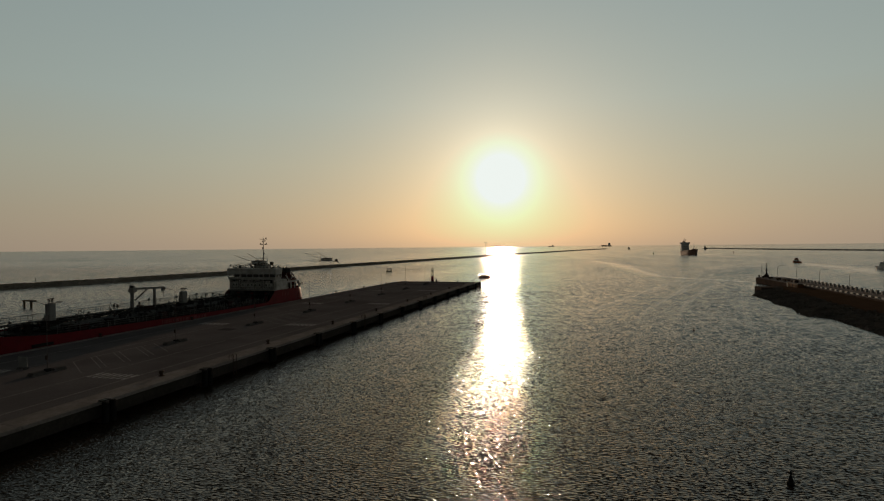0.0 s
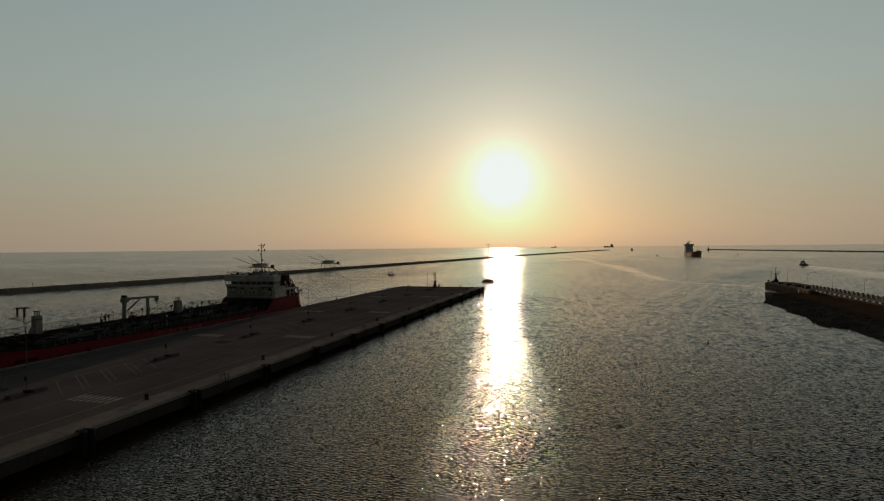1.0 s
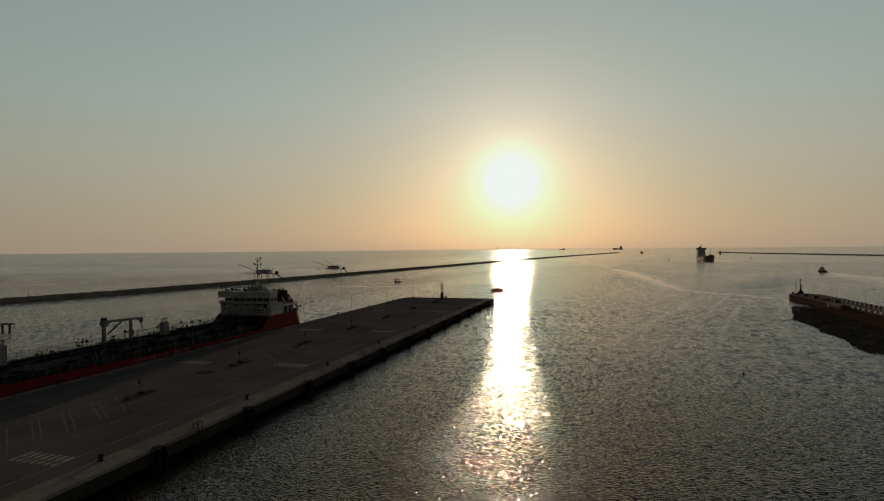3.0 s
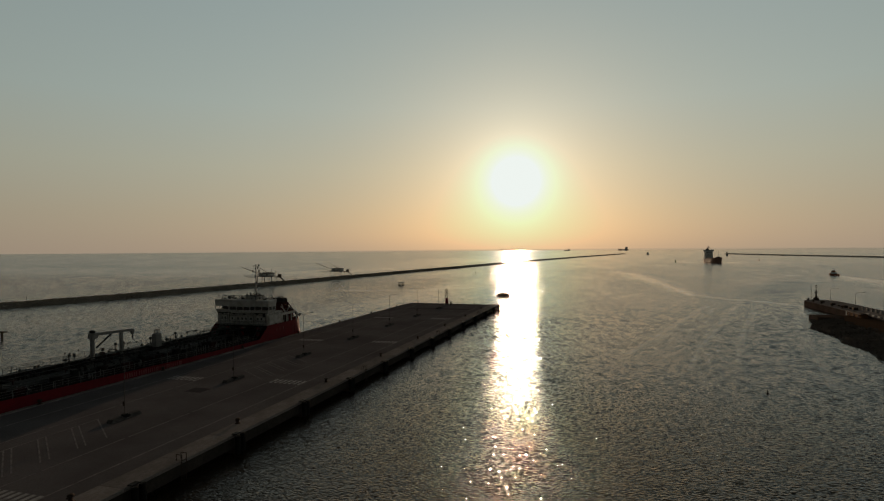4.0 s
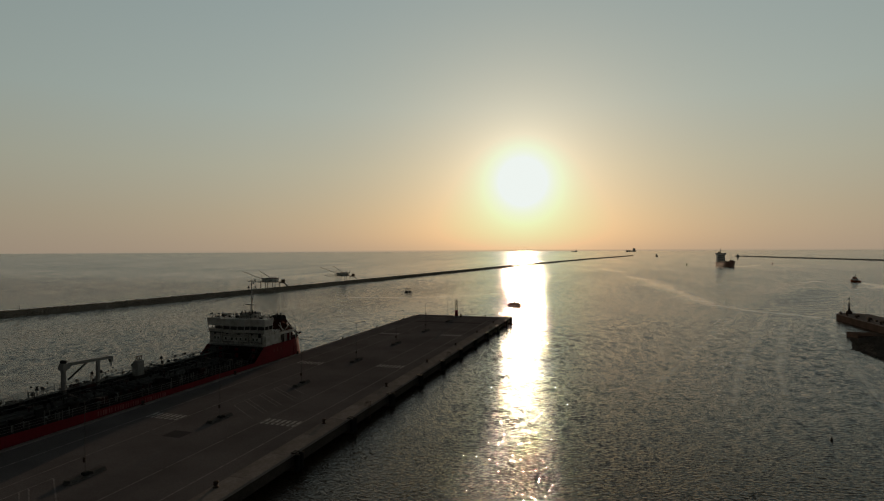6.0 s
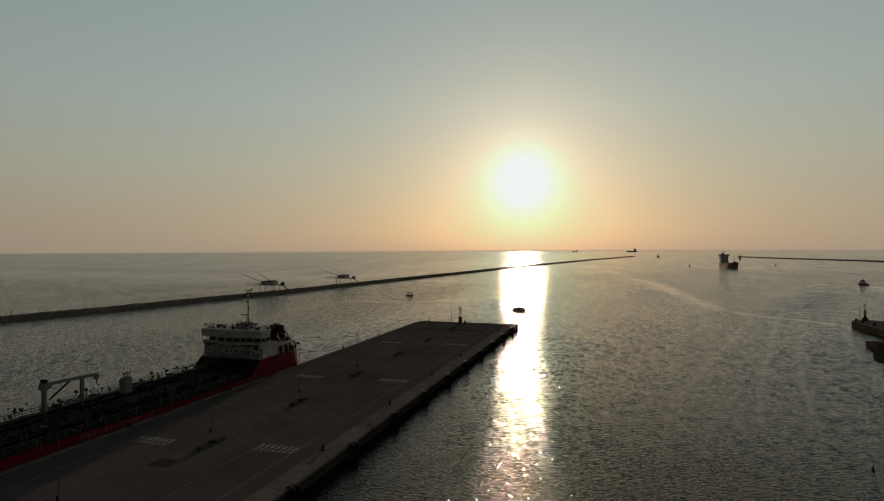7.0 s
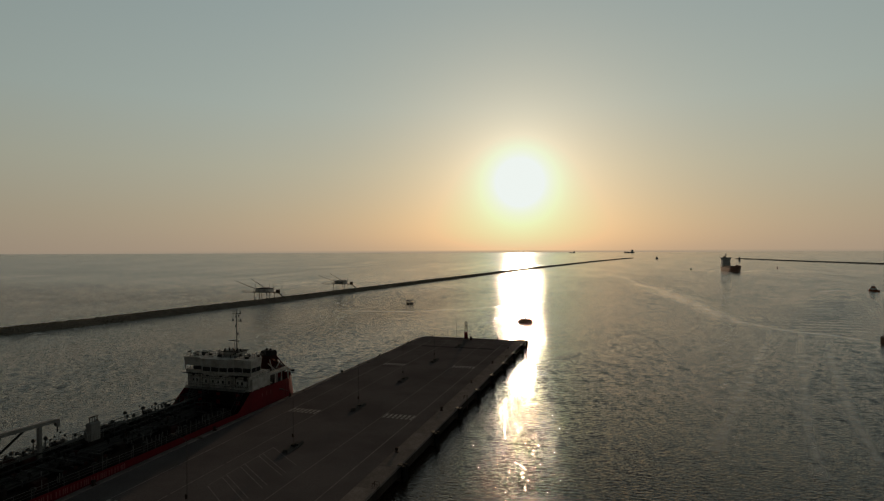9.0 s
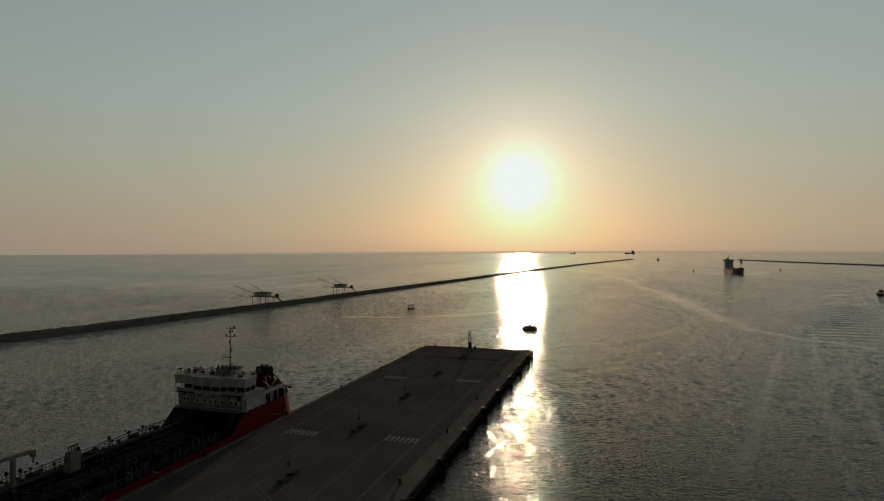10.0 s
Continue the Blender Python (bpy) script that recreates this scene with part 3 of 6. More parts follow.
def build_bollards():
    me = bollard_mesh()
    spots = [(-48.6, 31 + 20.7 * k, QUAY_Z + 0.16) for k in range(9)]
    spots += [(-79.1, 51.5 + 21.0 * k, QUAY_Z + 0.10) for k in range(8)]
    spots += [(-76.0, QUAY_END - 0.45, QUAY_Z + 0.10), (-54.8, QUAY_END - 0.45, QUAY_Z + 0.10)]
    for x, y, z in spots:
        ob = new("bollard", me)
        ob.matrix_basis = pose(x, y, z, 0, 0, 90) @ Matrix.Scale(0.75, 4)
        tagged(ob, "squat rusty iron mooring bollard on the concrete edge", "bollard", "bollards on the quay")
    # ladder heads: pairs of hooped handrails over the edge
    for y in (20.4, 61.4, 102.3, 143.0, 184.0):
        lad = thing("quay_ladder", "dark steel ladder head standing above the quay edge", "ladder", (QUAY_R, y, QUAY_Z), group="ladders along the quay")
        for s in (-0.3, 0.3):
            bm = B()
            pipe(bm, [(QUAY_R - 0.5, y + s, QUAY_Z + 0.16), (QUAY_R - 0.5, y + s, QUAY_Z + 0.75), (QUAY_R + 0.12, y + s, QUAY_Z + 0.75), (QUAY_R + 0.12, y + s, -0.6)], 0.045)
            part("handrail", bm, RUST_IRON, lad)
        for k in range(9):
            part("rung", rod(B(), (QUAY_R + 0.12, y - 0.3, -0.5 + 0.3 * k), (QUAY_R + 0.12, y + 0.3, -0.5 + 0.3 * k), 0.03, sides=5), RUST_IRON, lad)


def build_lamps():
    """Twin-arm lamp posts on low kerbed islands down the middle of the quay."""
    isl = thing("traffic_island", "low kerbed concrete island with flat blocks round a dark lamp foot", "traffic island", group="islands on the quay")
    part("kerb", prism(B(), [(-0.55, -2.0), (-0.3, -2.25), (0.3, -2.25), (0.55, -2.0), (0.55, 2.0), (0.3, 2.25), (-0.3, 2.25), (-0.55, 2.0)], 0, 0.16), STAINED, isl)
    part("barrier_block", slab(B(), [(-0.45, 0.16), (0.45, 0.16), (0.4, 0.34), (0.34, 0.38), (-0.34, 0.38), (-0.4, 0.34)], "y", -2.0, -0.55), STAINED, isl, "stained concrete block")
    part("barrier_block", slab(B(), [(-0.45, 0.16), (0.45, 0.16), (0.4, 0.34), (0.34, 0.38), (-0.34, 0.38), (-0.4, 0.34)], "y", 0.55, 2.0), STAINED, isl, "stained concrete block")
    part("lamp_foot", box(B(), (-0.26, -0.3, 0.16), (0.26, 0.3, 0.5), 0.05), BLACK, isl)
    lamp = thing("street_lamp", "tall galvanised twin-arm lamp post on a kerbed island", "street lamp", group="lamps along the quay")
    part("pole", rod(B(), (0, 0, 0.5), (0, 0, 7.9), 0.040, 0.026), GALV, lamp)
    part("junction_box", box(B(), (-0.13, -0.18, 1.5), (0.13, -0.05, 2.0), 0.02), RUST_IRON, lamp)
    for s in (-1, 1):
        bm = B()
        pipe(bm, [(0, 0, 7.6), (s * 0.5, 0, 7.95), (s * 1.6, 0, 8.15)], 0.028)
        arm = part("arm", bm, GALV, lamp)
        bm = B()
        box(bm, (s * 1.5 if s > 0 else -2.15, -0.13, 8.10), (2.15 if s > 0 else -1.5, 0.13, 8.22), 0.03)
        part("lamp_head", bm, GALV, arm)
    spots = [31.0, 50.6, 70.9, 91.1, 111.6, 132.6, 154.2, 175.8, 197.8]
    for k, y in enumerate(spots):
        m = pose(-63.4, y, QUAY_Z)
        turn = m @ pose(0, 0, 0, 0, 0, (-2, 3, 1, -1, 2, 0, -3, 2, 1)[k])
        if k == 0:
            isl.matrix_basis, lamp.matrix_basis = m, turn
        else:
            copy_thing(isl, m)
            if k < 8:
                copy_thing(lamp, turn)


def build_beacon(at, label, tall=1.0, mat=None, cage=True):
    b = thing("beacon", label, "beacon", at)
    x, y, z = at
    part("plinth", turned(B(), [(0.95, 0), (0.95, 0.35), (0.75, 0.45)], 12, at), CONCRETE, b)
    part("tower_body", turned(B(), [(0.62, 0.45), (0.5, 2.1 * tall), (0.62, 2.15 * tall), (0.62, 2.3 * tall)], 12, at), mat or HULL_RED, b)
    zt = z + 2.3 * tall
    top = z + 5.3 * tall
    if cage:
        for k in range(4):
            a = math.tau * (k + 0.5) / 4
            part("mast_leg", rod(B(), (x + 0.5 * math.cos(a), y + 0.5 * math.sin(a), zt), (x + 0.45 * math.cos(a), y + 0.45 * math.sin(a), top), 0.055, sides=5), RUST_IRON, b)
        for h in (0.35, 0.68, 1.0):
            bm = B()
            zz = zt + (top - zt) * h
            pts = [(x + 0.5 * math.cos(math.tau * (k + 0.5) / 4), y + 0.5 * math.sin(math.tau * (k + 0.5) / 4), zz) for k in range(5)]
            pipe(bm, pts, 0.05, 5)
            part("mast_ring", bm, RUST_IRON, b)
        part("crossbar", box(B(), (x - 0.65, y - 0.05, top - 0.45), (x + 0.65, y + 0.05, top - 0.33), 0.02), GALV, b)
    else:
        part("pole", rod(B(), (x, y, zt), (x, y, top), 0.10, 0.06), RUST_IRON, b)
    part("lantern", turned(B(), [(0.12, 0), (0.2, 0.05), (0.2, 0.45), (0.05, 0.55)], 10, (x, y, zt + (top - zt) * (0.55 if cage else 1.0))), GLASS, b)
    return b


def build_quay_end():
    build_beacon((-64.2, 209.6, QUAY_Z), "small harbour light with a lattice top at the quay end", 1.05)
    bm = B()
    turned(bm, [(0.16, 0), (0.07, 0.1), (0.05, 5.6), (0.02, 5.7)], 6, (-67.2, 209.6, QUAY_Z))
    solo("signal_pole", bm, GALV, "thin bare steel pole beside the harbour light", "pole", (-67.2, 209.6, QUAY_Z))
    bm = B()
    box(bm, (-62.85, 209.3, QUAY_Z), (-62.35, 209.8, QUAY_Z + 1.15), 0.05)
    solo("cabinet", bm, RUST_IRON, "small rusty cabinet beside the harbour light", "cabinet", (-62.6, 209.5, QUAY_Z))
    # a pale sign board on two feet near the ship's bow
    s = thing("sign_board", "pale blank board on low feet on the asphalt", "sign", (-68.0, 51.3, QUAY_Z))
    part("board", box(B(), (-68.7, 51.25, QUAY_Z + 0.25), (-67.3, 51.33, QUAY_Z + 1.5), 0.02), GREY_PAINT, s)
    for x in (-68.5, -67.5):
        part("foot", box(B(), (x - 0.06, 50.95, QUAY_Z), (x + 0.06, 51.65, QUAY_Z + 0.25), 0.02), GALV, s)


# centre line of the long breakwater: x of the near waterline by y
BW = [(55, -254), (140, -237), (170, -229.5), (187, -225), (205, -220), (230, -215.5), (262, -211.5), (300, -205), (340, -199.5), (385, -195), (440, -188), (510, -180.5), (600, -169), (700, -158), (870, -137), (1052, -111.5), (1331, -70), (1600, -22), (1905, 33)]


def build_breakwater():
    bw = thing("breakwater", "long low breakwater of heaped dark boulders", "breakwater", (-222, 300, 0), kind="structure")
    bm = B()
    prof = [(2.0, -2.5), (0.0, 0.0), (-3.0, 0.95), (-6.2, 1.65), (-10.0, 1.75), (-12.5, 1.0), (-16.0, -2.5)]
    ys = list(np.arange(57, 900, 6.0)) + list(np.arange(900, 1906, 20.0))
    rows = []
    for y in ys:
        x0 = along(BW, y)
        rows.append([bm.verts.new((x0 + dx + 0.7 * noise.noise((y * 0.21, dx * 0.3, 1)), y, z + (0.45 * noise.noise((y * 0.17, dx * 0.4, 5)) if z > -1 else 0))) for dx, z in prof])
    for a, b in zip(rows, rows[1:]):
        for k in range(len(prof) - 1):
            bm.faces.new((a[k], a[k + 1], b[k + 1], b[k]))
    bm.faces.new(rows[-1])
    part("rubble_core", bm, ROCK, bw)

    def place(rng):
        # denser where the camera passes nearest
        y = 62 + 900 * rng.random() ** 1.5 if rng.random() < 0.85 else rng.uniform(700, 1895)
        u = rng.uniform(-10.5, 0.6)
        z = float(np.interp(u, [-10, -6.2, -3, 0, 0.6], [1.75, 1.65, 0.95, 0.0, -0.3]))
        return along(BW, y) + u, y, z, 1.0 + max(0, y - 700) / 900
    vs, fs = rubble(11000, place, (0.25, 0.52), 11, 0.6)
    ob = new("boulders", numpy_mesh("boulders", vs, fs, ROCK))
    ob.parent = bw
    ob.matrix_parent_inverse = Matrix.Translation(-bw.location)
    tagged(ob, "heaped dark boulders", kind="stuff")
    # lone marker posts and a tall light mast on the crest
    for y, h in ((185.0, 1.0), (342.0, 0.9)):
        x = along(BW, y) - 8
        bm = turned(B(), [(0.3, 0), (0.12, 0.15), (0.10, h), (0.22, h + 0.02), (0.22, h + 0.3), (0.05, h + 0.35)], 8, (x, y, 2.3))
        solo("marker_post", bm, RUST_IRON, "short dark marker post on the breakwater", "post", (x, y, 2.3), group="breakwater posts")
    x = along(BW, 784) - 7
    mast = thing("light_mast", "tall slim light mast with crossarm on the breakwater", "light mast", (x, 784, 2.2))
    part("foot", box(B(), (x - 1.2, 782.8, 1.8), (x + 1.2, 785.2, 3.2), 0.1), CONCRETE, mast)
    part("pole", rod(B(), (x, 784, 3.2), (x, 784, 19.2), 0.32, 0.2), GALV, mast)
    part("crossarm", box(B(), (x - 2.0, 783.85, 19.1), (x + 2.0, 784.15, 19.5), 0.05), GALV, mast)
    for s in (-1.6, 1.6):
        part("lamp_head", box(B(), (x + s - 0.5, 783.6, 19.5), (x + s + 0.5, 784.4, 20.0), 0.06), GALV, mast)


def build_far_mole():
    fm = thing("far_breakwater", "distant low line of dark boulders across the harbour mouth", "breakwater", (400, 1550, 0), kind="structure")
    pts = [(303, 1796), (343, 1586), (391, 1395), (448, 1194), (534, 965), (668, 669)]
    bm = B()
    rows = []
    n_pts = 90
    for i in range(n_pts + 1):
        u = i / n_pts * (len(pts) - 1)
        k = min(int(u), len(pts) - 2)
        x = pts[k][0] + (pts[k + 1][0] - pts[k][0]) * (u - k)
        y = pts[k][1] + (pts[k + 1][1] - pts[k][1]) * (u - k)
        h = 1.7 + 0.4 * noise.noise((i * 0.9, 0, 3))
        rows.append([bm.verts.new((x + dx, y + dx * 0.4, z)) for dx, z in ((-9, -2), (-6, 0.2), (-2.5, h), (2.5, h), (8, -2))])
    for a, b in zip(rows, rows[1:]):
        for k in range(4):
            bm.faces.new((a[k], a[k + 1], b[k + 1], b[k]))
    bm.faces.new(rows[0])
    part("rubble_core", bm, ROCK, fm)

    def place(rng):
        u = rng.uniform(0, len(pts) - 1.01)
        k = int(u)
        x = pts[k][0] + (pts[k + 1][0] - pts[k][0]) * (u - k)
        y = pts[k][1] + (pts[k + 1][1] - pts[k][1]) * (u - k)
        d = rng.uniform(-6, 2)
        return x + d, y + d * 0.4, float(np.interp(d, [-6, -2.5, 2], [0.2, 1.8, 1.9])), 1.0
    vs, fs = rubble(1600, place, (0.6, 1.1), 31)
    ob = new("boulders", numpy_mesh("boulders", vs, fs, ROCK))
    ob.parent = fm
    ob.matrix_parent_inverse = Matrix.Translation(-fm.location)
    tagged(ob, "heaped dark boulders", kind="stuff")


# the mole at the other side of the channel: near foot of its wall, x by y
MOLE = [(39, 63.1), (158.6, 62.2), (192, 61.1), (216.8, 59.9), (245, 58.6), (250, 58.4)]
BANK = [(39.2, 42.6), (112.7, 43.7), (133.7, 44.1), (136.1, 40.8), (141.4, 40.5), (151.9, 42.7), (163.3, 41.6), (170.0, 43.0), (186.2, 42.3), (197.7, 45.9), (208.2, 48.3)]


def build_mole():
    mole = thing("mole", "concrete mole with a parapet and pale posts", "mole", (68, 200, 0), kind="structure")
    bm = B()
    outline = [(along(MOLE, y), y) for y in (39, 158.6, 192, 216.8, 245, 249.2)] + [(60.6, 252.3), (66.2, 252.3), (68.6, 249.5), (69.8, 230), (71.2, 192), (72.2, 39)]
    prism(bm, outline[::-1], -5, 1.95)
    part("mole_body", bm, MOLE_WALL, mole, "dark concrete mole body")
    bm = B()
    prism(bm, [(x + (0.12 if i < 6 else -0.12), y - 0.1) for i, (x, y) in enumerate(outline)][::-1], 1.955, 2.12)
    part("mole_deck", bm, CONCRETE, mole, "worn concrete deck")
    # parapet wall with pale posts on it
    bm = B()
    ys = [40 + 4 * k for k in range(43)]
    for a, b in zip(ys, ys[1:]):
        xa, xb = along(MOLE, a) + 1.5, along(MOLE, b) + 1.5
        slab_pts = [(xa, a), (xa + 0.45, a), (xb + 0.45, b), (xb, b)]
        prism(bm, slab_pts[::-1], 2.124, 3.0)
    part("parapet", bm, CONCRETE, mole, "stained concrete parapet")
    post = mesh_of("parapet_post", box(B(), (-0.25, -0.36, 0), (0.25, 0.36, 0.9), 0.04), GREY_PAINT)
    stone = mesh_of("edge_stone", box(B(), (-0.25, -0.75, 0), (0.25, 0.75, 0.42), 0.05), SHIP_WHITE)
    y = 96.0
    while y < 211:
        piece("parapet_post", post, mole, (along(MOLE, y) + 1.72, y, 3.0))
        y += 2.63
    y = 96.0
    while y < 203.5:
        piece("edge_stone", stone, mole, (along(MOLE, y) + 0.5, y, 2.124))
        y += 3.15
    # bulky bollards and kit on the bare head of the mole
    me = bollard_mesh()
    for y, dx in ((248.4, 1.0), (243.5, 1.0), (236.8, 1.1), (228.3, 1.0), (221.6, 1.3)):
        ob = new("bollard", me)
        ob.matrix_basis = pose(along(MOLE, y) + dx, y, 2.12) @ Matrix.Scale(1.1, 4)
        tagged(ob, "squat rusty iron mooring bollard on the mole", "bollard", "bollards on the mole")
    for y, s in ((241.0, 0.6), (233.0, 0.8), (228.7, 0.5), (224.0, 0.85), (220.6, 0.6), (217.3, 0.9)):
        x = along(MOLE, y) + 3.0
        bm = box(B(), (x - 0.7 * s, y - 0.9 * s, 2.125), (x + 0.7 * s, y + 0.9 * s, 2.125 + 0.9 * s), 0.1)
        solo("locker", bm, RUST_IRON, "dark steel locker on the mole deck", "locker", (x, y, 2.125), group="lockers on the mole")
    shed = thing("shed", "long low brown wooden shed with a pale end board", "shed", (59.1, 203.4, 1.2))
    part("shed_wall", box(B(), (58.3, 200.6, 1.2), (60.0, 210.4, 2.4), 0.04), SHED_WOOD, shed)
    part("shed_roof", slab(B(), [(58.1, 2.4), (60.2, 2.4), (60.0, 2.6), (59.2, 2.78), (58.3, 2.6)], "y", 200.4, 210.6), RUST_IRON, shed, "rusty curved roof")
    part("end_board", box(B(), (58.2, 210.6, 1.2), (60.1, 210.7, 2.55), 0.02), SHIP_WHITE, shed, "pale end board")
    part("corner_post", box(B(), (58.2, 210.0, 1.2), (58.3, 210.5, 2.5), 0.02), SHIP_WHITE, shed)
    for y in (201.9, 205.1, 208.2):
        part("shed_door", box(B(), (58.2, y - 0.5, 1.25), (58.3, y + 0.5, 2.4), 0.02), DARK_RED, shed)
    # a large light tower near the tip
    x, y, z = 62.4, 249.8, 2.12
    b = thing("beacon", "dark harbour light tower at the tip of the mole", "beacon", (x, y, z))
    part("tower_body", turned(B(), [(0.95, 0), (0.9, 0.9), (0.55, 1.05), (0.34, 1.35), (0.24, 2.3), (0.24, 2.6)], 12, (x, y, z)), RUST_IRON, b, "dark stepped tower")
    part("gallery", turned(B(), [(0.2, 2.6), (0.6, 2.62), (0.6, 2.7), (0.2, 2.72)], 12, (x, y, z)), RUST_IRON, b)
    part("lantern", turned(B(), [(0.2, 2.77), (0.2, 3.4), (0.3, 3.45), (0.2, 3.65), (0.06, 3.95)], 12, (x, y, z)), BLACK, b)
    part("mast", rod(B(), (x, y, z + 3.95), (x, y, z + 5.5), 0.08, 0.05, 6), BLACK, b)
    part("crossbar", box(B(), (x - 0.5, y - 0.05, z + 4.7), (x + 0.5, y + 0.05, z + 4.8)), BLACK, b)
    part("topmark", box(B(), (x - 0.22, y - 0.05, z + 5.15), (x + 0.22, y + 0.05, z + 5.5), 0.02), BLACK, b)
    for k in range(8):
        a = math.tau * k / 8
        part("gallery_post", rod(B(), (x + 0.58 * math.cos(a), y + 0.58 * math.sin(a), z + 2.75), (x + 0.58 * math.cos(a), y + 0.58 * math.sin(a), z + 3.25), 0.03, sides=5), BLACK, b)
    bm = turned(B(), [(0.2, 0), (0.08, 0.1), (0.05, 5.2), (0.02, 5.3)], 6, (60.2, 247.6, 2.12))
    solo("signal_pole", bm, GALV, "thin bare steel pole at the mole tip", "pole", (60.2, 247.6, 2.12))
    # single-arm lamps
    lamp = thing("street_lamp", "slim curved single-arm lamp post on the mole", "street lamp", group="lamps on the mole")
    part("pole", rod(B(), (0, 0, 0), (0, 0, 4.1), 0.06, 0.042), GALV, lamp)
    bm = B()
    pipe(bm, [(0, 0, 4.1), (0.1, 0, 4.6), (0.5, 0, 4.95), (1.2, 0, 5.1), (2.0, 0, 5.15)], 0.033)
    arm = part("arm", bm, GALV, lamp)
    part("lamp_head", box(B(), (1.9, -0.13, 5.08), (2.6, 0.13, 5.22), 0.04), GALV, arm)
    for k, y in enumerate((238.8, 220.6, 202.5, 182.9, 163.3, 144.2)):
        m = pose(along(MOLE, y) + 4.4, y, 2.12)
        if k == 0:
            lamp.matrix_basis = m
        else:
            copy_thing(lamp, m)
    # rock bank on the channel side, with a gravel shelf against the wall
    bank = thing("rock_bank", "dark rock bank with a brown gravel shelf", "rock bank", (56, 160, 0), kind="structure")
    for name, u0, u1, mat, lab in (("rock_slope", -0.12, 0.46, BANK_ROCK, "dark rock slope"), ("gravel_shelf", 0.46, 1.0, GRAVEL, "brown gravel shelf")):
        bm = B()
        rows = []
        for y in np.arange(39, 208.3, 3.0):
            x0, x1 = along(BANK, y), along(MOLE, y) + 0.3
            row = []
            for u in np.linspace(u0, u1, 7):
                x = x0 + (x1 - x0) * u
                z = float(np.interp(u, [-0.12, 0, 0.12, 0.4, 0.55, 1], [-2.5, 0.0, 0.5, 1.15, 1.4, 1.6])) + 0.3 * noise.noise((x * 0.35, y * 0.35, 2)) * (1 - u) * (u > 0)
                row.append(bm.verts.new((x, y, z)))
            rows.append(row)
        for a, b in zip(rows, rows[1:]):
            for k in range(6):
                bm.faces.new((a[k], a[k + 1], b[k + 1], b[k]))
        part(name, bm, mat, bank, lab, smooth=True)
    part("concrete_apron", prism(B(), [(48.4, 202.0), (59.3, 202.0), (59.3, 209.0), (48.2, 209.0)], -2.0, 1.35), MOLE_WALL, bank, "dark concrete apron at the tip")

    def place(rng):
        y = rng.uniform(58, 207)
        x0, x1 = along(BANK, y), along(MOLE, y)
        u = rng.random() ** 1.7 * (0.56 + 0.12 * noise.noise((y * 0.12, 0, 0))) - 0.03
        z = float(np.interp(u, [-0.03, 0, 0.12, 0.4, 0.55], [-0.3, 0.0, 0.5, 1.2, 1.4]))
        return x0 + (x1 - x0) * u, y, z, 1.0
    vs, fs = rubble(9500, place, (0.09, 0.38), 21, 0.5)
    ob = new("boulders", numpy_mesh("boulders", vs, fs, BANK_ROCK))
    ob.parent = bank
    ob.matrix_parent_inverse = Matrix.Translation(-bank.location)
    tagged(ob, "heaped dark boulders", kind="stuff")


build_water()
build_quay()
build_fenders()
build_bollards()
build_lamps()
build_quay_end()
build_breakwater()
build_far_mole()
build_mole()


# ---- the tanker alongside the quay ----
SHIP_X, SHIP_R, SHIP_L = -87.0, -80.05, -93.95
SHEER = [(44, 6.8), (50, 6.1), (57, 5.2), (60, 4.9), (62.5, 4.6), (65.5, 4.35), (85, 3.95), (100, 3.65), (121.4, 3.55), (122.4, 4.3), (124.6, 6.15), (140, 6.2)]
HALF = [(44, 0.15), (46, 1.6), (49, 3.3), (53, 5.0), (58, 6.2), (63, 6.8), (68, 6.95), (134.4, 6.95), (135.6, 6.86), (136.8, 6.62), (138.0, 6.25), (139.2, 5.7), (140.2, 5.0), (140.9, 4.1)]


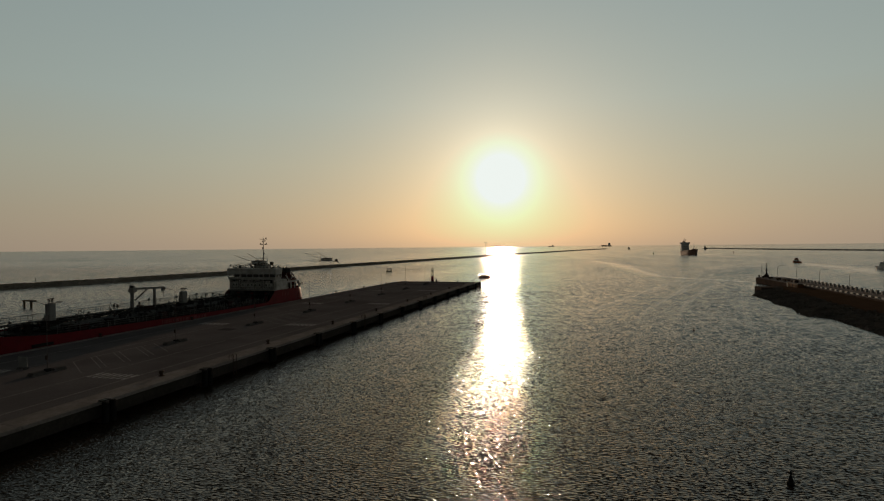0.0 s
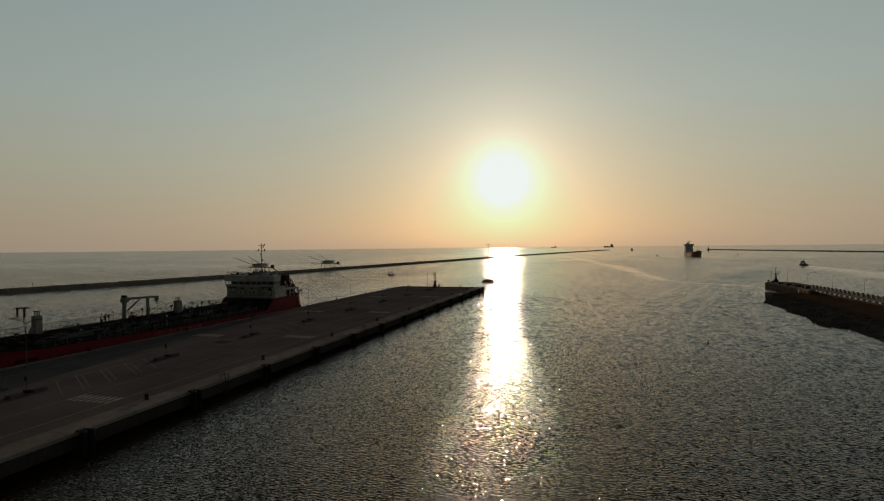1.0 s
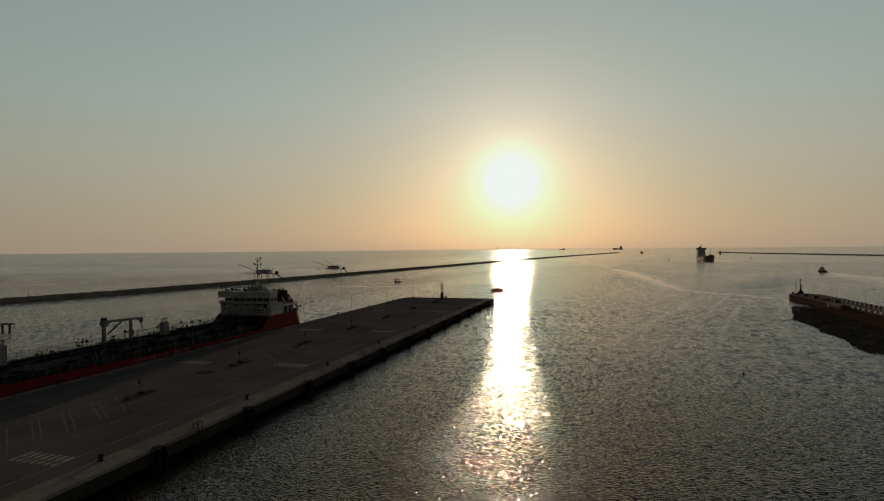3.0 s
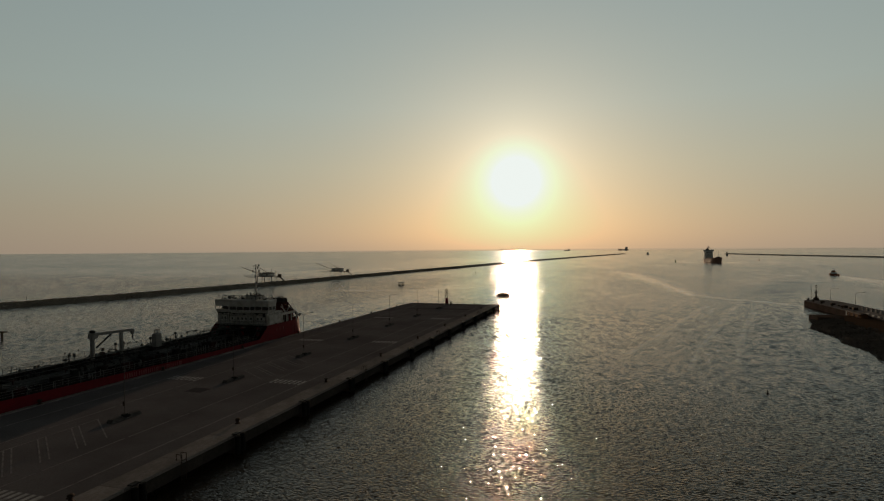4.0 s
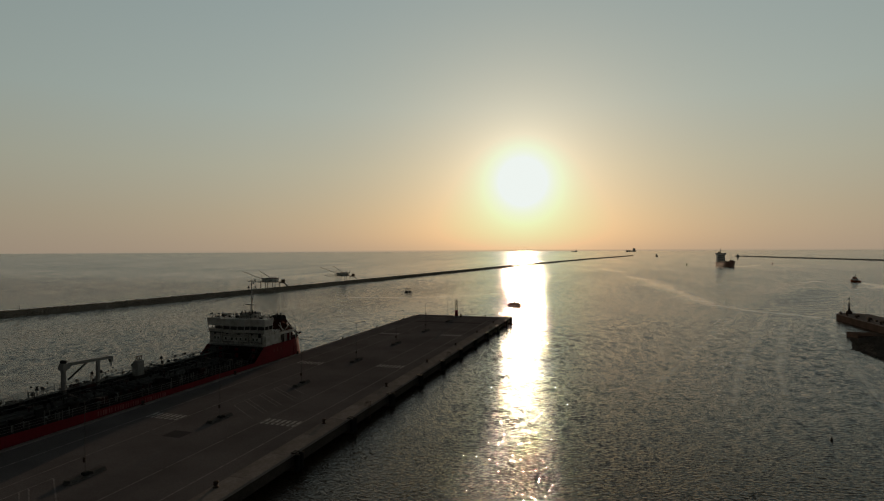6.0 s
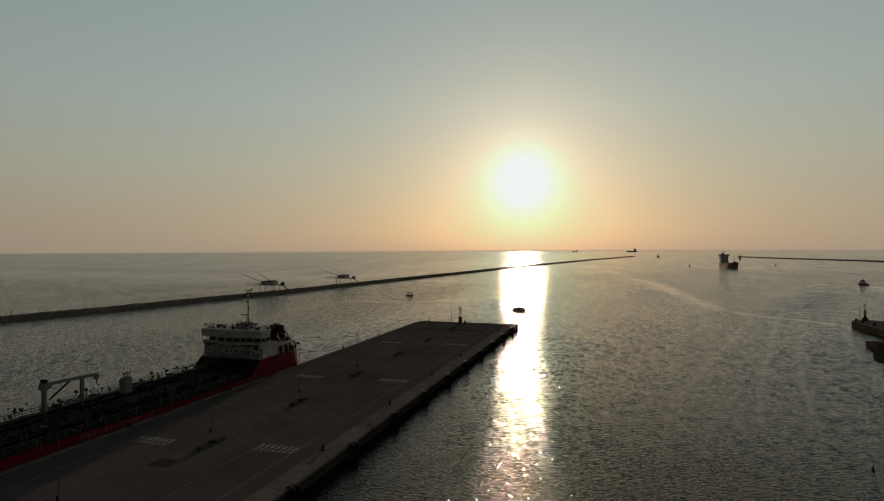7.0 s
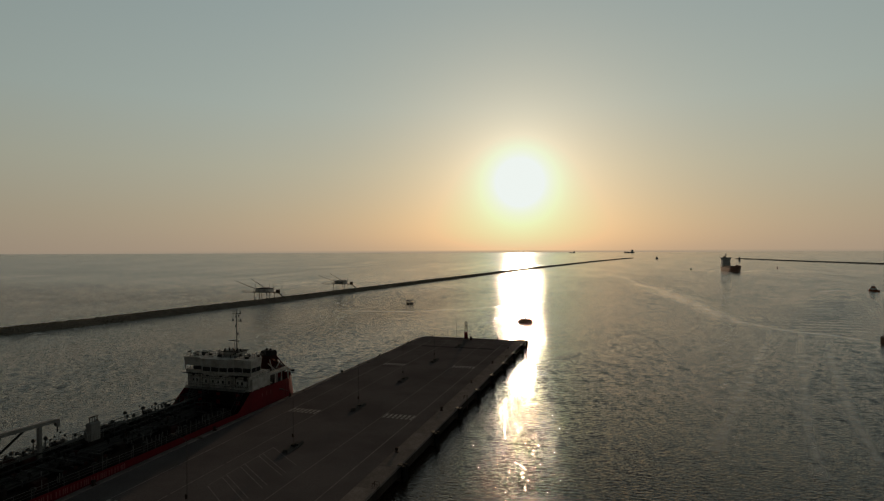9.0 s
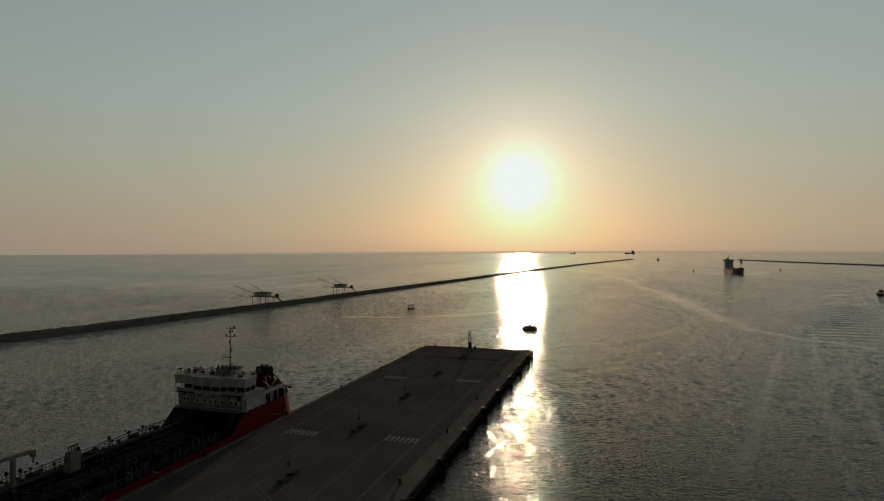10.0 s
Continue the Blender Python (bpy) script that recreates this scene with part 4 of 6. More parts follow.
def build_hull(ship):
    """Plating from keel to sheer as one skin, with a thin bulwark above the deck."""
    ys = sorted(set([44, 45, 46, 47.5, 49, 51, 53, 55.5, 58, 58.5, 60, 62.5, 64, 65.5, 68] + list(range(71, 119, 4)) + [119.8, 121.4, 122.4, 123.5, 124.6, 127, 130.5, 133, 134.4, 135, 135.6, 136.2, 136.8, 137.4, 138.0, 138.6, 139.2, 139.7, 140.2, 140.6, 140.9]))
    bm = B()
    rows = []
    for y in ys:
        top, half = along(SHEER, y), along(HALF, y)
        rake = max(0.0, (58 - y) / 14)
        low = max(0.05, half * (1 - 0.45 * rake))
        stern = max(0.0, (y - 131) / 7.4)
        keel = -4.0 + 3.0 * stern
        tumble = 0.7 * min(1.0, max(0.0, (y - 135.0) / 2.0))
        row = []
        for s in (1, -1):
            for z, h in ((keel, low * 0.86), (-1.0, low), (1.5, low + (half - low) * 0.35 + tumble), (top, half)):
                row.append(bm.verts.new((SHIP_X + s * h, y, z)))
        rows.append(row)
    for a, b in zip(rows, rows[1:]):
        for k in (0, 1, 2, 4, 5, 6):
            bm.faces.new((a[k], b[k], b[k + 1], a[k + 1]))
        bm.faces.new((a[0], a[4], b[4], b[0]))
    for row in (rows[0], rows[-1]):
        for k in range(3):
            bm.faces.new((row[k], row[k + 1], row[4 + k + 1], row[4 + k]))
    hull = part("hull", bm, HULL_RED, ship, "red painted steel hull with scuffs")
    # rubbing strake, welded on
    bm = B()
    for s, y0, y1 in ((1, 68, 121), (-1, 68, 121)):
        box(bm, (SHIP_X + s * 6.93, y0, 2.5), (SHIP_X + s * 7.1, y1, 2.75))
    part("rubbing_strake", bm, HULL_RED, hull)
    # plain bars for the painted lettering along the side
    bar = mesh_of("letter_bar", box(B(), (0, -0.06, 0), (0.03, 0.06, 0.66)), FADED_WHITE)
    y = 87.0
    for k, gap in enumerate((1.3, 1.3, 1.5, 1.3, 1.3, 1.3, 1.3, 1.3, 1.3, 1.0, 1.3, 1.3, 1.4, 1.3)):
        for off in ((-0.22, 0.22), (-0.25, 0.0, 0.25), (-0.18, 0.2))[k % 3]:
            piece("letter_bar", bar, hull, (SHIP_R + 0.005, y + off, along(SHEER, y) - 0.92))
        y += gap * 0.68
    for y in (128.0, 129.3, 130.6):
        piece("letter_bar", bar, hull, (SHIP_R + 0.005, y, 4.6))
    # decks
    bm = B()
    prism(bm, [(SHIP_X + along(HALF, y) - 0.12, y) for y in (46, 49, 53, 58, 62)] + [(SHIP_X - along(HALF, y) + 0.12, y) for y in (62, 58, 53, 49, 46)], 4.1, 4.35)
    part("forecastle_deck", bm, DECK, ship)
    part("main_deck", box(B(), (SHIP_L + 0.08, 62.1, 2.9), (SHIP_R - 0.08, 123.4, 3.35)), DECK, ship, "dark deck plating")
    part("break_bulkhead", box(B(), (SHIP_X - 6.4, 61.9, 3.35), (SHIP_X + 6.4, 62.1, 4.35)), SHIP_WHITE, ship)
    bm = B()
    prism(bm, [(SHIP_X + along(HALF, y) - 0.12, y) for y in (123.5, 134.4, 135.6, 136.8, 138.0, 139.2, 140.2)] + [(SHIP_X - along(HALF, y) + 0.12, y) for y in (140.2, 139.2, 138.0, 136.8, 135.6, 134.4, 123.5)], 4.9, 5.1)
    part("poop_deck", bm, DECK, ship)
    return hull


def build_cargo_deck(ship):
    # raised tank trunk with sloping shoulders
    part("tank_trunk", slab(B(), [(SHIP_X - 5.6, 3.352), (SHIP_X + 5.6, 3.352), (SHIP_X + 4.9, 4.3), (SHIP_X - 4.9, 4.3)], "y", 64.0, 121.0), DECK, ship, "dark raised tank trunk")
    # cargo pipes side by side on low sleepers
    rng = random.Random(8)
    for k, (x, z, r) in enumerate(((-3.9, 4.75, 0.17), (-3.2, 4.75, 0.14), (1.0, 4.8, 0.2), (1.7, 4.8, 0.16), (2.4, 4.75, 0.16), (3.1, 4.75, 0.2), (3.9, 4.7, 0.12), (-2.4, 5.0, 0.12))):
        y0, y1 = 66 + rng.uniform(0, 4), 119 - rng.uniform(0, 4)
        part("cargo_pipe", rod(B(), (SHIP_X + x, y0, z), (SHIP_X + x, y1, z), r), PIPE, ship)
    sleeper = mesh_of("pipe_sleeper", box(B(), (-4.4, -0.1, 4.3), (4.4, 0.1, 4.55)), DECK)
    for k in range(14):
        piece("pipe_sleeper", sleeper, ship, (SHIP_X, 67 + 4 * k, 0))
    # tank hatches and valves
    bm = turned(B(), [(0.7, 0), (0.7, 0.7), (0.78, 0.72), (0.78, 0.82), (0.3, 0.9)], 12)
    hatch = mesh_of("tank_hatch", bm, DECK)
    bm = turned(B(), [(0.14, 0), (0.14, 1.0), (0.34, 1.02), (0.36, 1.2), (0.2, 1.35)], 8)
    vent = mesh_of("mushroom_vent", bm, PIPE)
    bm = B()
    rod(bm, (0, 0, 0), (0, 0, 0.8), 0.07, sides=6)
    rod(bm, (0, 0, 0.78), (0, 0, 0.84), 0.3, sides=10)
    valve = mesh_of("valve_wheel", bm, DARK_RED)
    for k in range(7):
        for s in (-1, 1):
            y = 69 + 7.6 * k + s * 1.1
            piece("tank_hatch", hatch, ship, (SHIP_X + s * 4.2, y, 4.3))
            piece("mushroom_vent", vent, ship, (SHIP_X + s * 5.95, y + 2.4, 3.35))
            piece("valve_wheel", valve, ship, (SHIP_X + s * 2.0, y + 3.2, 4.6))
    # breather valves on tall stems by the catwalk
    bm = turned(B(), [(0.06, 0), (0.06, 1.9), (0.24, 1.95), (0.26, 2.2), (0.12, 2.4)], 8)
    stem = mesh_of("breather_valve", bm, PIPE)
    for y in (73.5, 79.8, 84.6, 85.6, 86.4, 91.0, 95.2, 96.3, 101.5, 103.8, 106.0, 107.6, 109.2, 111.8, 114.0, 116.0):
        piece("breather_valve", stem, ship, (SHIP_X - 2.9 + rng.uniform(-0.7, 0.7), y + rng.uniform(-0.6, 0.6), 4.3 + rng.uniform(-0.9, 0.25)))
    # catwalk on legs down the middle
    cat = part("catwalk", box(B(), (SHIP_X - 1.7, 62.2, 5.55), (SHIP_X - 0.75, 123.6, 5.65)), BLACK, ship, "grated steel catwalk")
    leg = mesh_of("catwalk_leg", box(B(), (-0.06, -0.06, 4.3), (0.06, 0.06, 5.55)), PIPE)
    for k in range(16):
        for x in (-1.6, -0.7):
            piece("catwalk_leg", leg, cat, (SHIP_X + x, 64.5 + 3.7 * k, 0))
    railing(ship, [(SHIP_X - 1.65, 62.4, 5.65), (SHIP_X - 1.65, 123.4, 5.65)], 1.05, 1.9, 0.03)
    railing(ship, [(SHIP_X - 0.65, 62.4, 5.65), (SHIP_X - 0.65, 123.4, 5.65)], 1.05, 1.9, 0.03)
    # cable trays beside it
    for dz, x in ((5.2, -2.3), (5.2, 0.1)):
        part("cable_tray", box(B(), (SHIP_X + x - 0.25, 63.5, dz), (SHIP_X + x + 0.25, 121.5, dz + 0.12)), BLACK, ship)
    # a tangle of branch lines, ladders and small frames over the trunk
    for k in range(46):
        y = rng.uniform(65, 120)
        xa = SHIP_X + rng.uniform(-5.2, 4.8)
        z = rng.uniform(4.9, 5.9)
        bm = B()
        if k % 3 == 0:
            pipe(bm, [(xa, y, 4.3), (xa, y, z), (xa + rng.uniform(0.8, 2.6), y, z), (xa + 2.0, y, 4.3)], rng.uniform(0.06, 0.12))
            part("branch_line", bm, PIPE, ship)
        elif k % 3 == 1:
            pipe(bm, [(xa, y, 4.3), (xa, y, z), (xa, y + rng.uniform(1.2, 4.0), z), (xa, y + 4.0, 4.3)], rng.uniform(0.05, 0.09))
            part("branch_line", bm, BLACK, ship)
        else:
            w, d, h = rng.uniform(0.3, 0.8), rng.uniform(0.3, 1.1), rng.uniform(0.5, 1.3)
            box(bm, (xa, y, 4.3), (xa + w, y + d, 4.3 + h), 0.04)
            part("deck_box", bm, (BLACK, DECK, PIPE)[k % 2], ship)
    # ship-side rails
    for s, x in ((1, SHIP_R - 0.12), (-1, SHIP_L + 0.12)):
        pts = [(x, y, along(SHEER, y) - 0.02) for y in (66, 85, 100, 119.6)]
        railing(ship, pts, 1.0, 2.0, 0.032)
    # manifold amidships
    for k in range(5):
        y = 91.6 + 1.35 * k
        bm = B()
        pipe(bm, [(SHIP_L + 1.2, y, 4.9), (SHIP_R - 1.2, y, 4.9)], 0.15, 8)
        man = part("manifold_pipe", bm, PIPE, ship)
        for x in (SHIP_L + 1.15, SHIP_R - 1.25):
            part("flange", rod(B(), (x, y, 4.9), (x + 0.1, y, 4.9), 0.24, sides=12), DARK_RED, man)
    for s in (SHIP_L + 0.6, SHIP_R - 2.0):
        part("drip_tray", box(B(), (s, 91.0, 3.9), (s + 1.4, 98.0, 4.2), 0.03), DECK, ship)
    # white gear along the near side
    for y, h in ((82.0, 1.0), (96.0, 1.4), (100.6, 1.0), (103.0, 1.0), (105.4, 1.0), (111.0, 0.9), (115.0, 1.1)):
        part("hose_post", rod(B(), (SHIP_R - 0.5, y, 3.35), (SHIP_R - 0.5, y, 4.1 + h), 0.05, sides=6), RAIL, ship)
    for y in (71.0, 88.0, 108.0):
        part("locker", box(B(), (SHIP_X + 4.9, y, 4.0), (SHIP_X + 5.7, y + 1.6, 5.0), 0.04), DARK_RED, ship, "dark red deck locker")
    # vent trunks: a pale box on a dark pump housing, with a row of pipes on top
    for x, y, w, top, base in ((SHIP_X + 0.4, 69.3, 1.1, 9.15, 5.7), (SHIP_X + 0.1, 99.1, 1.4, 8.6, 5.5)):
        part("pump_housing", box(B(), (x - 0.4, y - 0.5, 4.3), (x + 1.0, y + w + 0.5, base), 0.08), DECK, ship, "dark pump housing")
        v = part("vent_trunk", box(B(), (x, y, base), (x + 0.95, y + w, top - 0.75), 0.05), GREY_PAINT, ship, "pale box-shaped vent trunk")
        for k in range(4):
            part("vent_pipe", rod(B(), (x + 0.5, y + 0.15 + k * (w - 0.3) / 3, top - 0.75), (x + 0.5, y + 0.15 + k * (w - 0.3) / 3, top - 0.05), 0.07, sides=6), RUST_IRON, v)
        part("cap_rail", box(B(), (x + 0.4, y, top - 0.06), (x + 0.6, y + w, top + 0.04)), RUST_IRON, v)
        part("side_bracket", box(B(), (x + 0.3, y - 0.45, base + 0.3), (x + 0.7, y - 0.003, base + 1.0), 0.03), GREY_PAINT, v)
        railing(ship, [(x + 0.95, y - 0.45, base), (x + 0.95, y + w + 0.45, base)], 0.9, 0.9, 0.025)
    # close ranks of short posts, frames and valves that fill the deck
    post = mesh_of("deck_post", box(B(), (-0.05, -0.05, 0), (0.05, 0.05, 1.0)), RAIL)
    for k in range(70):
        y = rng.choice((72.0, 77.5, 83.0, 90.0, 99.0, 104.0, 107.5, 110.0, 114.0, 117.5)) + rng.uniform(-1.8, 1.8)
        piece("deck_post", post, ship, Matrix.Translation((SHIP_X + rng.choice((3.4, 4.2, 5.3, 5.8)) + rng.uniform(-0.2, 0.2), y, 4.0)) @ Matrix.Diagonal((1, 1, rng.uniform(0.5, 1.15), 1)))
    small = mesh_of("small_valve", turned(B(), [(0.06, 0), (0.06, 0.5), (0.2, 0.55), (0.22, 0.8), (0.08, 0.95)], 7), BLACK)
    for k in range(90):
        piece("small_valve", small, ship, (SHIP_X + rng.uniform(-4.6, 4.6), rng.uniform(65, 121), 4.3 + rng.uniform(0, 0.5)))
    wheel = mesh_of("small_wheel", rod(B(), (-0.03, 0, 0), (0.03, 0, 0), 0.15, sides=9), BLACK)
    for y in (84.2, 84.9, 85.8, 86.6, 95.8, 96.6, 97.2, 97.9, 110.4, 111.2, 112.3):
        piece("small_wheel", wheel, ship, (SHIP_X - 2.2 + rng.uniform(-0.3, 0.3), y, 6.6 + rng.uniform(-0.25, 0.5)))
    for y in (76.0, 83.5, 103.0, 107.0, 112.0, 117.0):
        bm = B()
        x = SHIP_X + rng.uniform(-1.8, 3.0)
        for dx in (0, 1.1):
            rod(bm, (x + dx, y, 4.3), (x + dx, y, 6.5), 0.05, sides=5)
        for z in (5.6, 6.1, 6.5):
            rod(bm, (x, y, z), (x + 1.1, y, z), 0.04, sides=5)
        part("ladder_frame", bm, PIPE, ship)


def build_crane(ship):
    x = SHIP_X - 1.3
    c = part("crane_pedestal", turned(B(), [(0.55, 4.3), (0.36, 4.6), (0.33, 8.3), (0.42, 8.35), (0.42, 8.6)], 12, (x, 88.3, 0)), GREY_PAINT, ship, "pale deck crane pedestal")
    bm = B()
    slab(bm, [(87.8, 8.6), (88.9, 8.6), (89.1, 9.2), (88.8, 9.5), (88.0, 9.5)], "x", x - 0.5, x + 0.5)
    part("crane_head", bm, GREY_PAINT, c)
    bm = B()
    slab(bm, [(88.6, 9.0), (95.9, 8.8), (96.1, 8.2), (96.4, 8.25), (96.4, 9.1), (96.0, 9.2), (88.6, 9.45)], "x", x - 0.28, x + 0.28)
    part("crane_jib", bm, GREY_PAINT, c)
    part("crane_ram", rod(B(), (x, 89.0, 7.0), (x, 92.0, 8.95), 0.14, sides=8), BLACK, c)
    part("crane_winch", rod(B(), (x - 0.45, 88.3, 9.72), (x + 0.45, 88.3, 9.72), 0.24, sides=10), BLACK, c)
    part("crane_hook", rod(B(), (x, 96.25, 7.5), (x, 96.25, 8.2), 0.08, sides=6), BLACK, c)
    part("jib_rest", box(B(), (x - 0.22, 93.65, 4.3), (x + 0.22, 94.15, 8.85), 0.06), GREY_PAINT, ship, "pale crane rest")
    part("cable_reel", rod(B(), (x - 0.9, 90.6, 5.4), (x - 0.3, 90.6, 5.4), 0.6, sides=14), DARK_RED, ship)
    part("deck_winch", box(B(), (x - 0.6, 91.2, 4.3), (x + 0.9, 92.9, 5.6), 0.15), DARK_RED, ship)


def build_house(ship):
    """Accommodation block, wheelhouse, mast, funnel and stern gear."""
    x0, x1 = SHIP_X - 6.75, SHIP_X + 6.3
    # shade behind the deck pipes is put into this tier's dark colour
    part("lower_house", box(B(), (x0 + 0.02, 125.22, 3.36), (x1 - 0.02, 131.38, 5.98), 0.04), DECK, ship, "lower house with recess shade in its dark colour")
    house = part("deckhouse", box(B(), (x0, 125.2, 5.985), (x1, 131.4, 8.75), 0.06), SHIP_WHITE, ship, "white painted deckhouse with streaks")
    # square ports on the front and along the side, set in frames
    frame_me = mesh_of("port_frame", box(B(), (-0.27, 0, -0.34), (0.27, 0.05, 0.34), 0.02), SHIP_WHITE)
    glass_me = mesh_of("port_glass", box(B(), (-0.18, -0.02, -0.24), (0.18, 0.02, 0.24)), GLASS)
    front = ((-5.4, 7.55), (-4.6, 7.55), (-2.7, 7.45), (-1.2, 7.45), (-0.1, 7.45), (0.9, 7.45), (2.2, 7.45), (4.0, 7.45), (4.9, 7.45))
    for dx, z in front:
        piece("port_frame", frame_me, house, (SHIP_X + dx, 125.15, z))
        piece("port_glass", glass_me, house, (SHIP_X + dx, 125.14, z))
    q = Matrix.Rotation(radians(90), 4, "Z")
    for y, z in ((126.6, 7.5), (127.9, 7.5), (129.2, 7.5), (130.5, 7.5)):
        piece("port_frame", frame_me, house, Matrix.Translation((x1 + 0.05, y, z)) @ q)
        piece("port_glass", glass_me, house, Matrix.Translation((x1 + 0.06, y, z)) @ q)
    # ledges between the storeys, pilasters
    part("deck_ledge", box(B(), (x0 - 0.25, 124.9, 6.25), (x1 + 0.25, 131.6, 6.4)), SHIP_WHITE, house)
    for dx in (-3.6, 3.3):
        part("pilaster", box(B(), (SHIP_X + dx, 124.95, 6.4), (SHIP_X + dx + 0.12, 125.2, 8.75)), SHIP_WHITE, house)
    for z, dx0, dx1 in ((8.35, -4.2, 2.8), (8.05, -3.4, 1.6), (6.95, 3.6, 5.9)):
        part("handrail", rod(B(), (SHIP_X + dx0, 125.02, z), (SHIP_X + dx1, 125.02, z), 0.03, sides=5), BLACK, house)
    part("front_ladder", box(B(), (SHIP_X + 5.3, 124.98, 7.9), (SHIP_X + 5.9, 125.19, 8.7), 0.02), BLACK, house)
    # doors on the lower front, whose dark colour stands for a shaded recess
    for dx in (-4.4, -0.5, 3.6):
        d = part("deck_door", box(B(), (SHIP_X + dx, 125.1, 3.6), (SHIP_X + dx + 0.8, 125.2, 5.6), 0.03), HULL_RED, house)
    for sx in (-5.6, 4.7):
        bm = B()
        for s in (0, 0.8):
            pipe(bm, [(SHIP_X + sx + s, 122.2, 3.4), (SHIP_X + sx + s, 124.9, 6.3)], 0.05, 5)
        stair = part("stair_stringer", bm, RAIL, house)
        for k in range(9):
            part("stair_tread", box(B(), (SHIP_X + sx, 122.3 + 0.29 * k, 3.6 + 0.3 * k), (SHIP_X + sx + 0.8, 122.5 + 0.29 * k, 3.64 + 0.3 * k)), PIPE, stair)
    railing(ship, [(SHIP_X - 6.2, 124.0, 6.4), (SHIP_X + 6.2, 124.0, 6.4)], 1.0, 1.3, 0.03)
    part("front_gallery", box(B(), (SHIP_X - 6.3, 123.9, 6.26), (SHIP_X + 6.3, 124.9, 6.4)), GREY_PAINT, house)
    # raised panel outlines on the front plating and black strips under the wheelhouse
    for a, b, z0, z1 in ((-3.5, 2.9, 6.75, 8.55), (-6.5, -3.9, 6.75, 8.2), (3.5, 6.1, 6.75, 8.2)):
        for lo, hi in (((a, z0), (b, z0 + 0.06)), ((a, z1), (b, z1 + 0.06)), ((a, z0 + 0.061), (a + 0.06, z1 - 0.001)), ((b - 0.06, z0 + 0.061), (b, z1 - 0.001))):
            part("panel_edge", box(B(), (SHIP_X + lo[0], 125.06, lo[1]), (SHIP_X + hi[0], 125.13, hi[1])), RUST_IRON, house)
    part("slot_vent", box(B(), (SHIP_X - 6.3, 125.02, 8.58), (SHIP_X - 3.9, 125.15, 8.72)), BLACK, house)
    part("slot_vent", box(B(), (SHIP_X + 3.2, 125.02, 8.58), (SHIP_X + 5.2, 125.15, 8.72)), BLACK, house)
    # radar scanner on a pedestal on the wheelhouse roof
    part("scanner_post", rod(B(), (SHIP_X - 3.2, 126.4, 11.65), (SHIP_X - 3.2, 126.4, 12.35), 0.12, sides=8), SHIP_WHITE, ship)
    part("scanner_bar", box(B(), (SHIP_X - 4.5, 126.25, 12.35), (SHIP_X - 1.9, 126.55, 12.52), 0.04), SHIP_WHITE, ship)
    # plating seams, drain pipes and a slim walkway under the wheelhouse windows
    for z in (6.6,):
        part("plating_seam", box(B(), (x0 + 0.1, 125.13, z), (x1 - 0.1, 125.19, z + 0.04)), GREY_PAINT, house)
    for dx in (-5.9, -3.9, -1.9, 1.5, 3.1, 5.9):
        part("drain_pipe", rod(B(), (SHIP_X + dx, 125.1, 6.42), (SHIP_X + dx, 125.1, 8.7), 0.05, sides=5), GREY_PAINT, house)
    part("walkway", box(B(), (x0 - 0.5, 124.35, 8.78), (x1 + 0.5, 124.85, 8.84)), BLACK, house)
    for dx in (-5.2, -2.2, 0.6, 3.8):
        part("floodlight", box(B(), (SHIP_X + dx, 124.6, 8.4), (SHIP_X + dx + 0.35, 124.95, 8.7), 0.04), BLACK, house)
    for y, z in ((126.0, 6.9), (127.3, 6.9), (129.9, 6.9)):
        part("side_vent", box(B(), (x1 - 0.02, y, z - 0.35), (x1 + 0.14, y + 0.5, z + 0.2), 0.03), GREY_PAINT, house)
    part("side_door", box(B(), (x1 - 0.02, 128.2, 5.2), (x1 + 0.06, 129.0, 7.0), 0.03), BLACK, house)
    # wheelhouse: flared front, wings out to the ship's sides
    bridge = part("wheelhouse", B_bridge(8.75, 9.43, -0.12, 0.02), SHIP_WHITE, ship, "white wheelhouse with a band of dark windows")
    part("roof_band", B_bridge(10.2, 11.65, 0.06, 0.20), SHIP_WHITE, bridge)
    part("wheelhouse_core", prism(B(), [(max(x, SHIP_X - 5.0), y) for x, y in offset_bridge(-0.28)[1:-1]][::-1], 9.432, 10.198), BLACK, bridge)
    # windows one by one along the outline, with mullions between them
    out = offset_bridge(0.02)
    mull = mesh_of("mullion", box(B(), (-0.05, -0.05, 9.43), (0.05, 0.05, 10.2)), SHIP_WHITE)
    for (ax, ay), (bx, by) in zip(out, out[1:] + out[:1]):
        a, b = Vector((ax, ay, 0)), Vector((bx, by, 0))
        if ay > 129.5 and by > 129.5:
            continue
        count = max(1, round((b - a).length / 1.7))
        for i in range(count):
            p, r = a.lerp(b, i / count), a.lerp(b, (i + 1) / count)
            piece("mullion", mull, bridge, p)
            if (p.x + r.x) / 2 < SHIP_X - 5.05:
                continue
            d = (r - p).normalized() * 0.09
            nrm = Vector((d.y, -d.x, 0)).normalized() * 0.03
            bm = B()
            prism(bm, [tuple(v)[:2] for v in (p + d + nrm, r - d + nrm, r - d - nrm, p + d - nrm)], 9.46, 10.17)
            part("window_pane", bm, GLASS, bridge)
    # roof gear
    railing(ship, [(SHIP_X - 6.7, 125.0, 11.65), (SHIP_X + 6.4, 125.0, 11.65), (SHIP_X + 6.4, 129.8, 11.65)], 0.8, 1.8, 0.025)
    part("top_house", box(B(), (SHIP_X - 0.9, 127.4, 11.65), (SHIP_X + 2.4, 130.0, 12.35), 0.06), SHIP_WHITE, ship, "low white house on the wheelhouse roof")
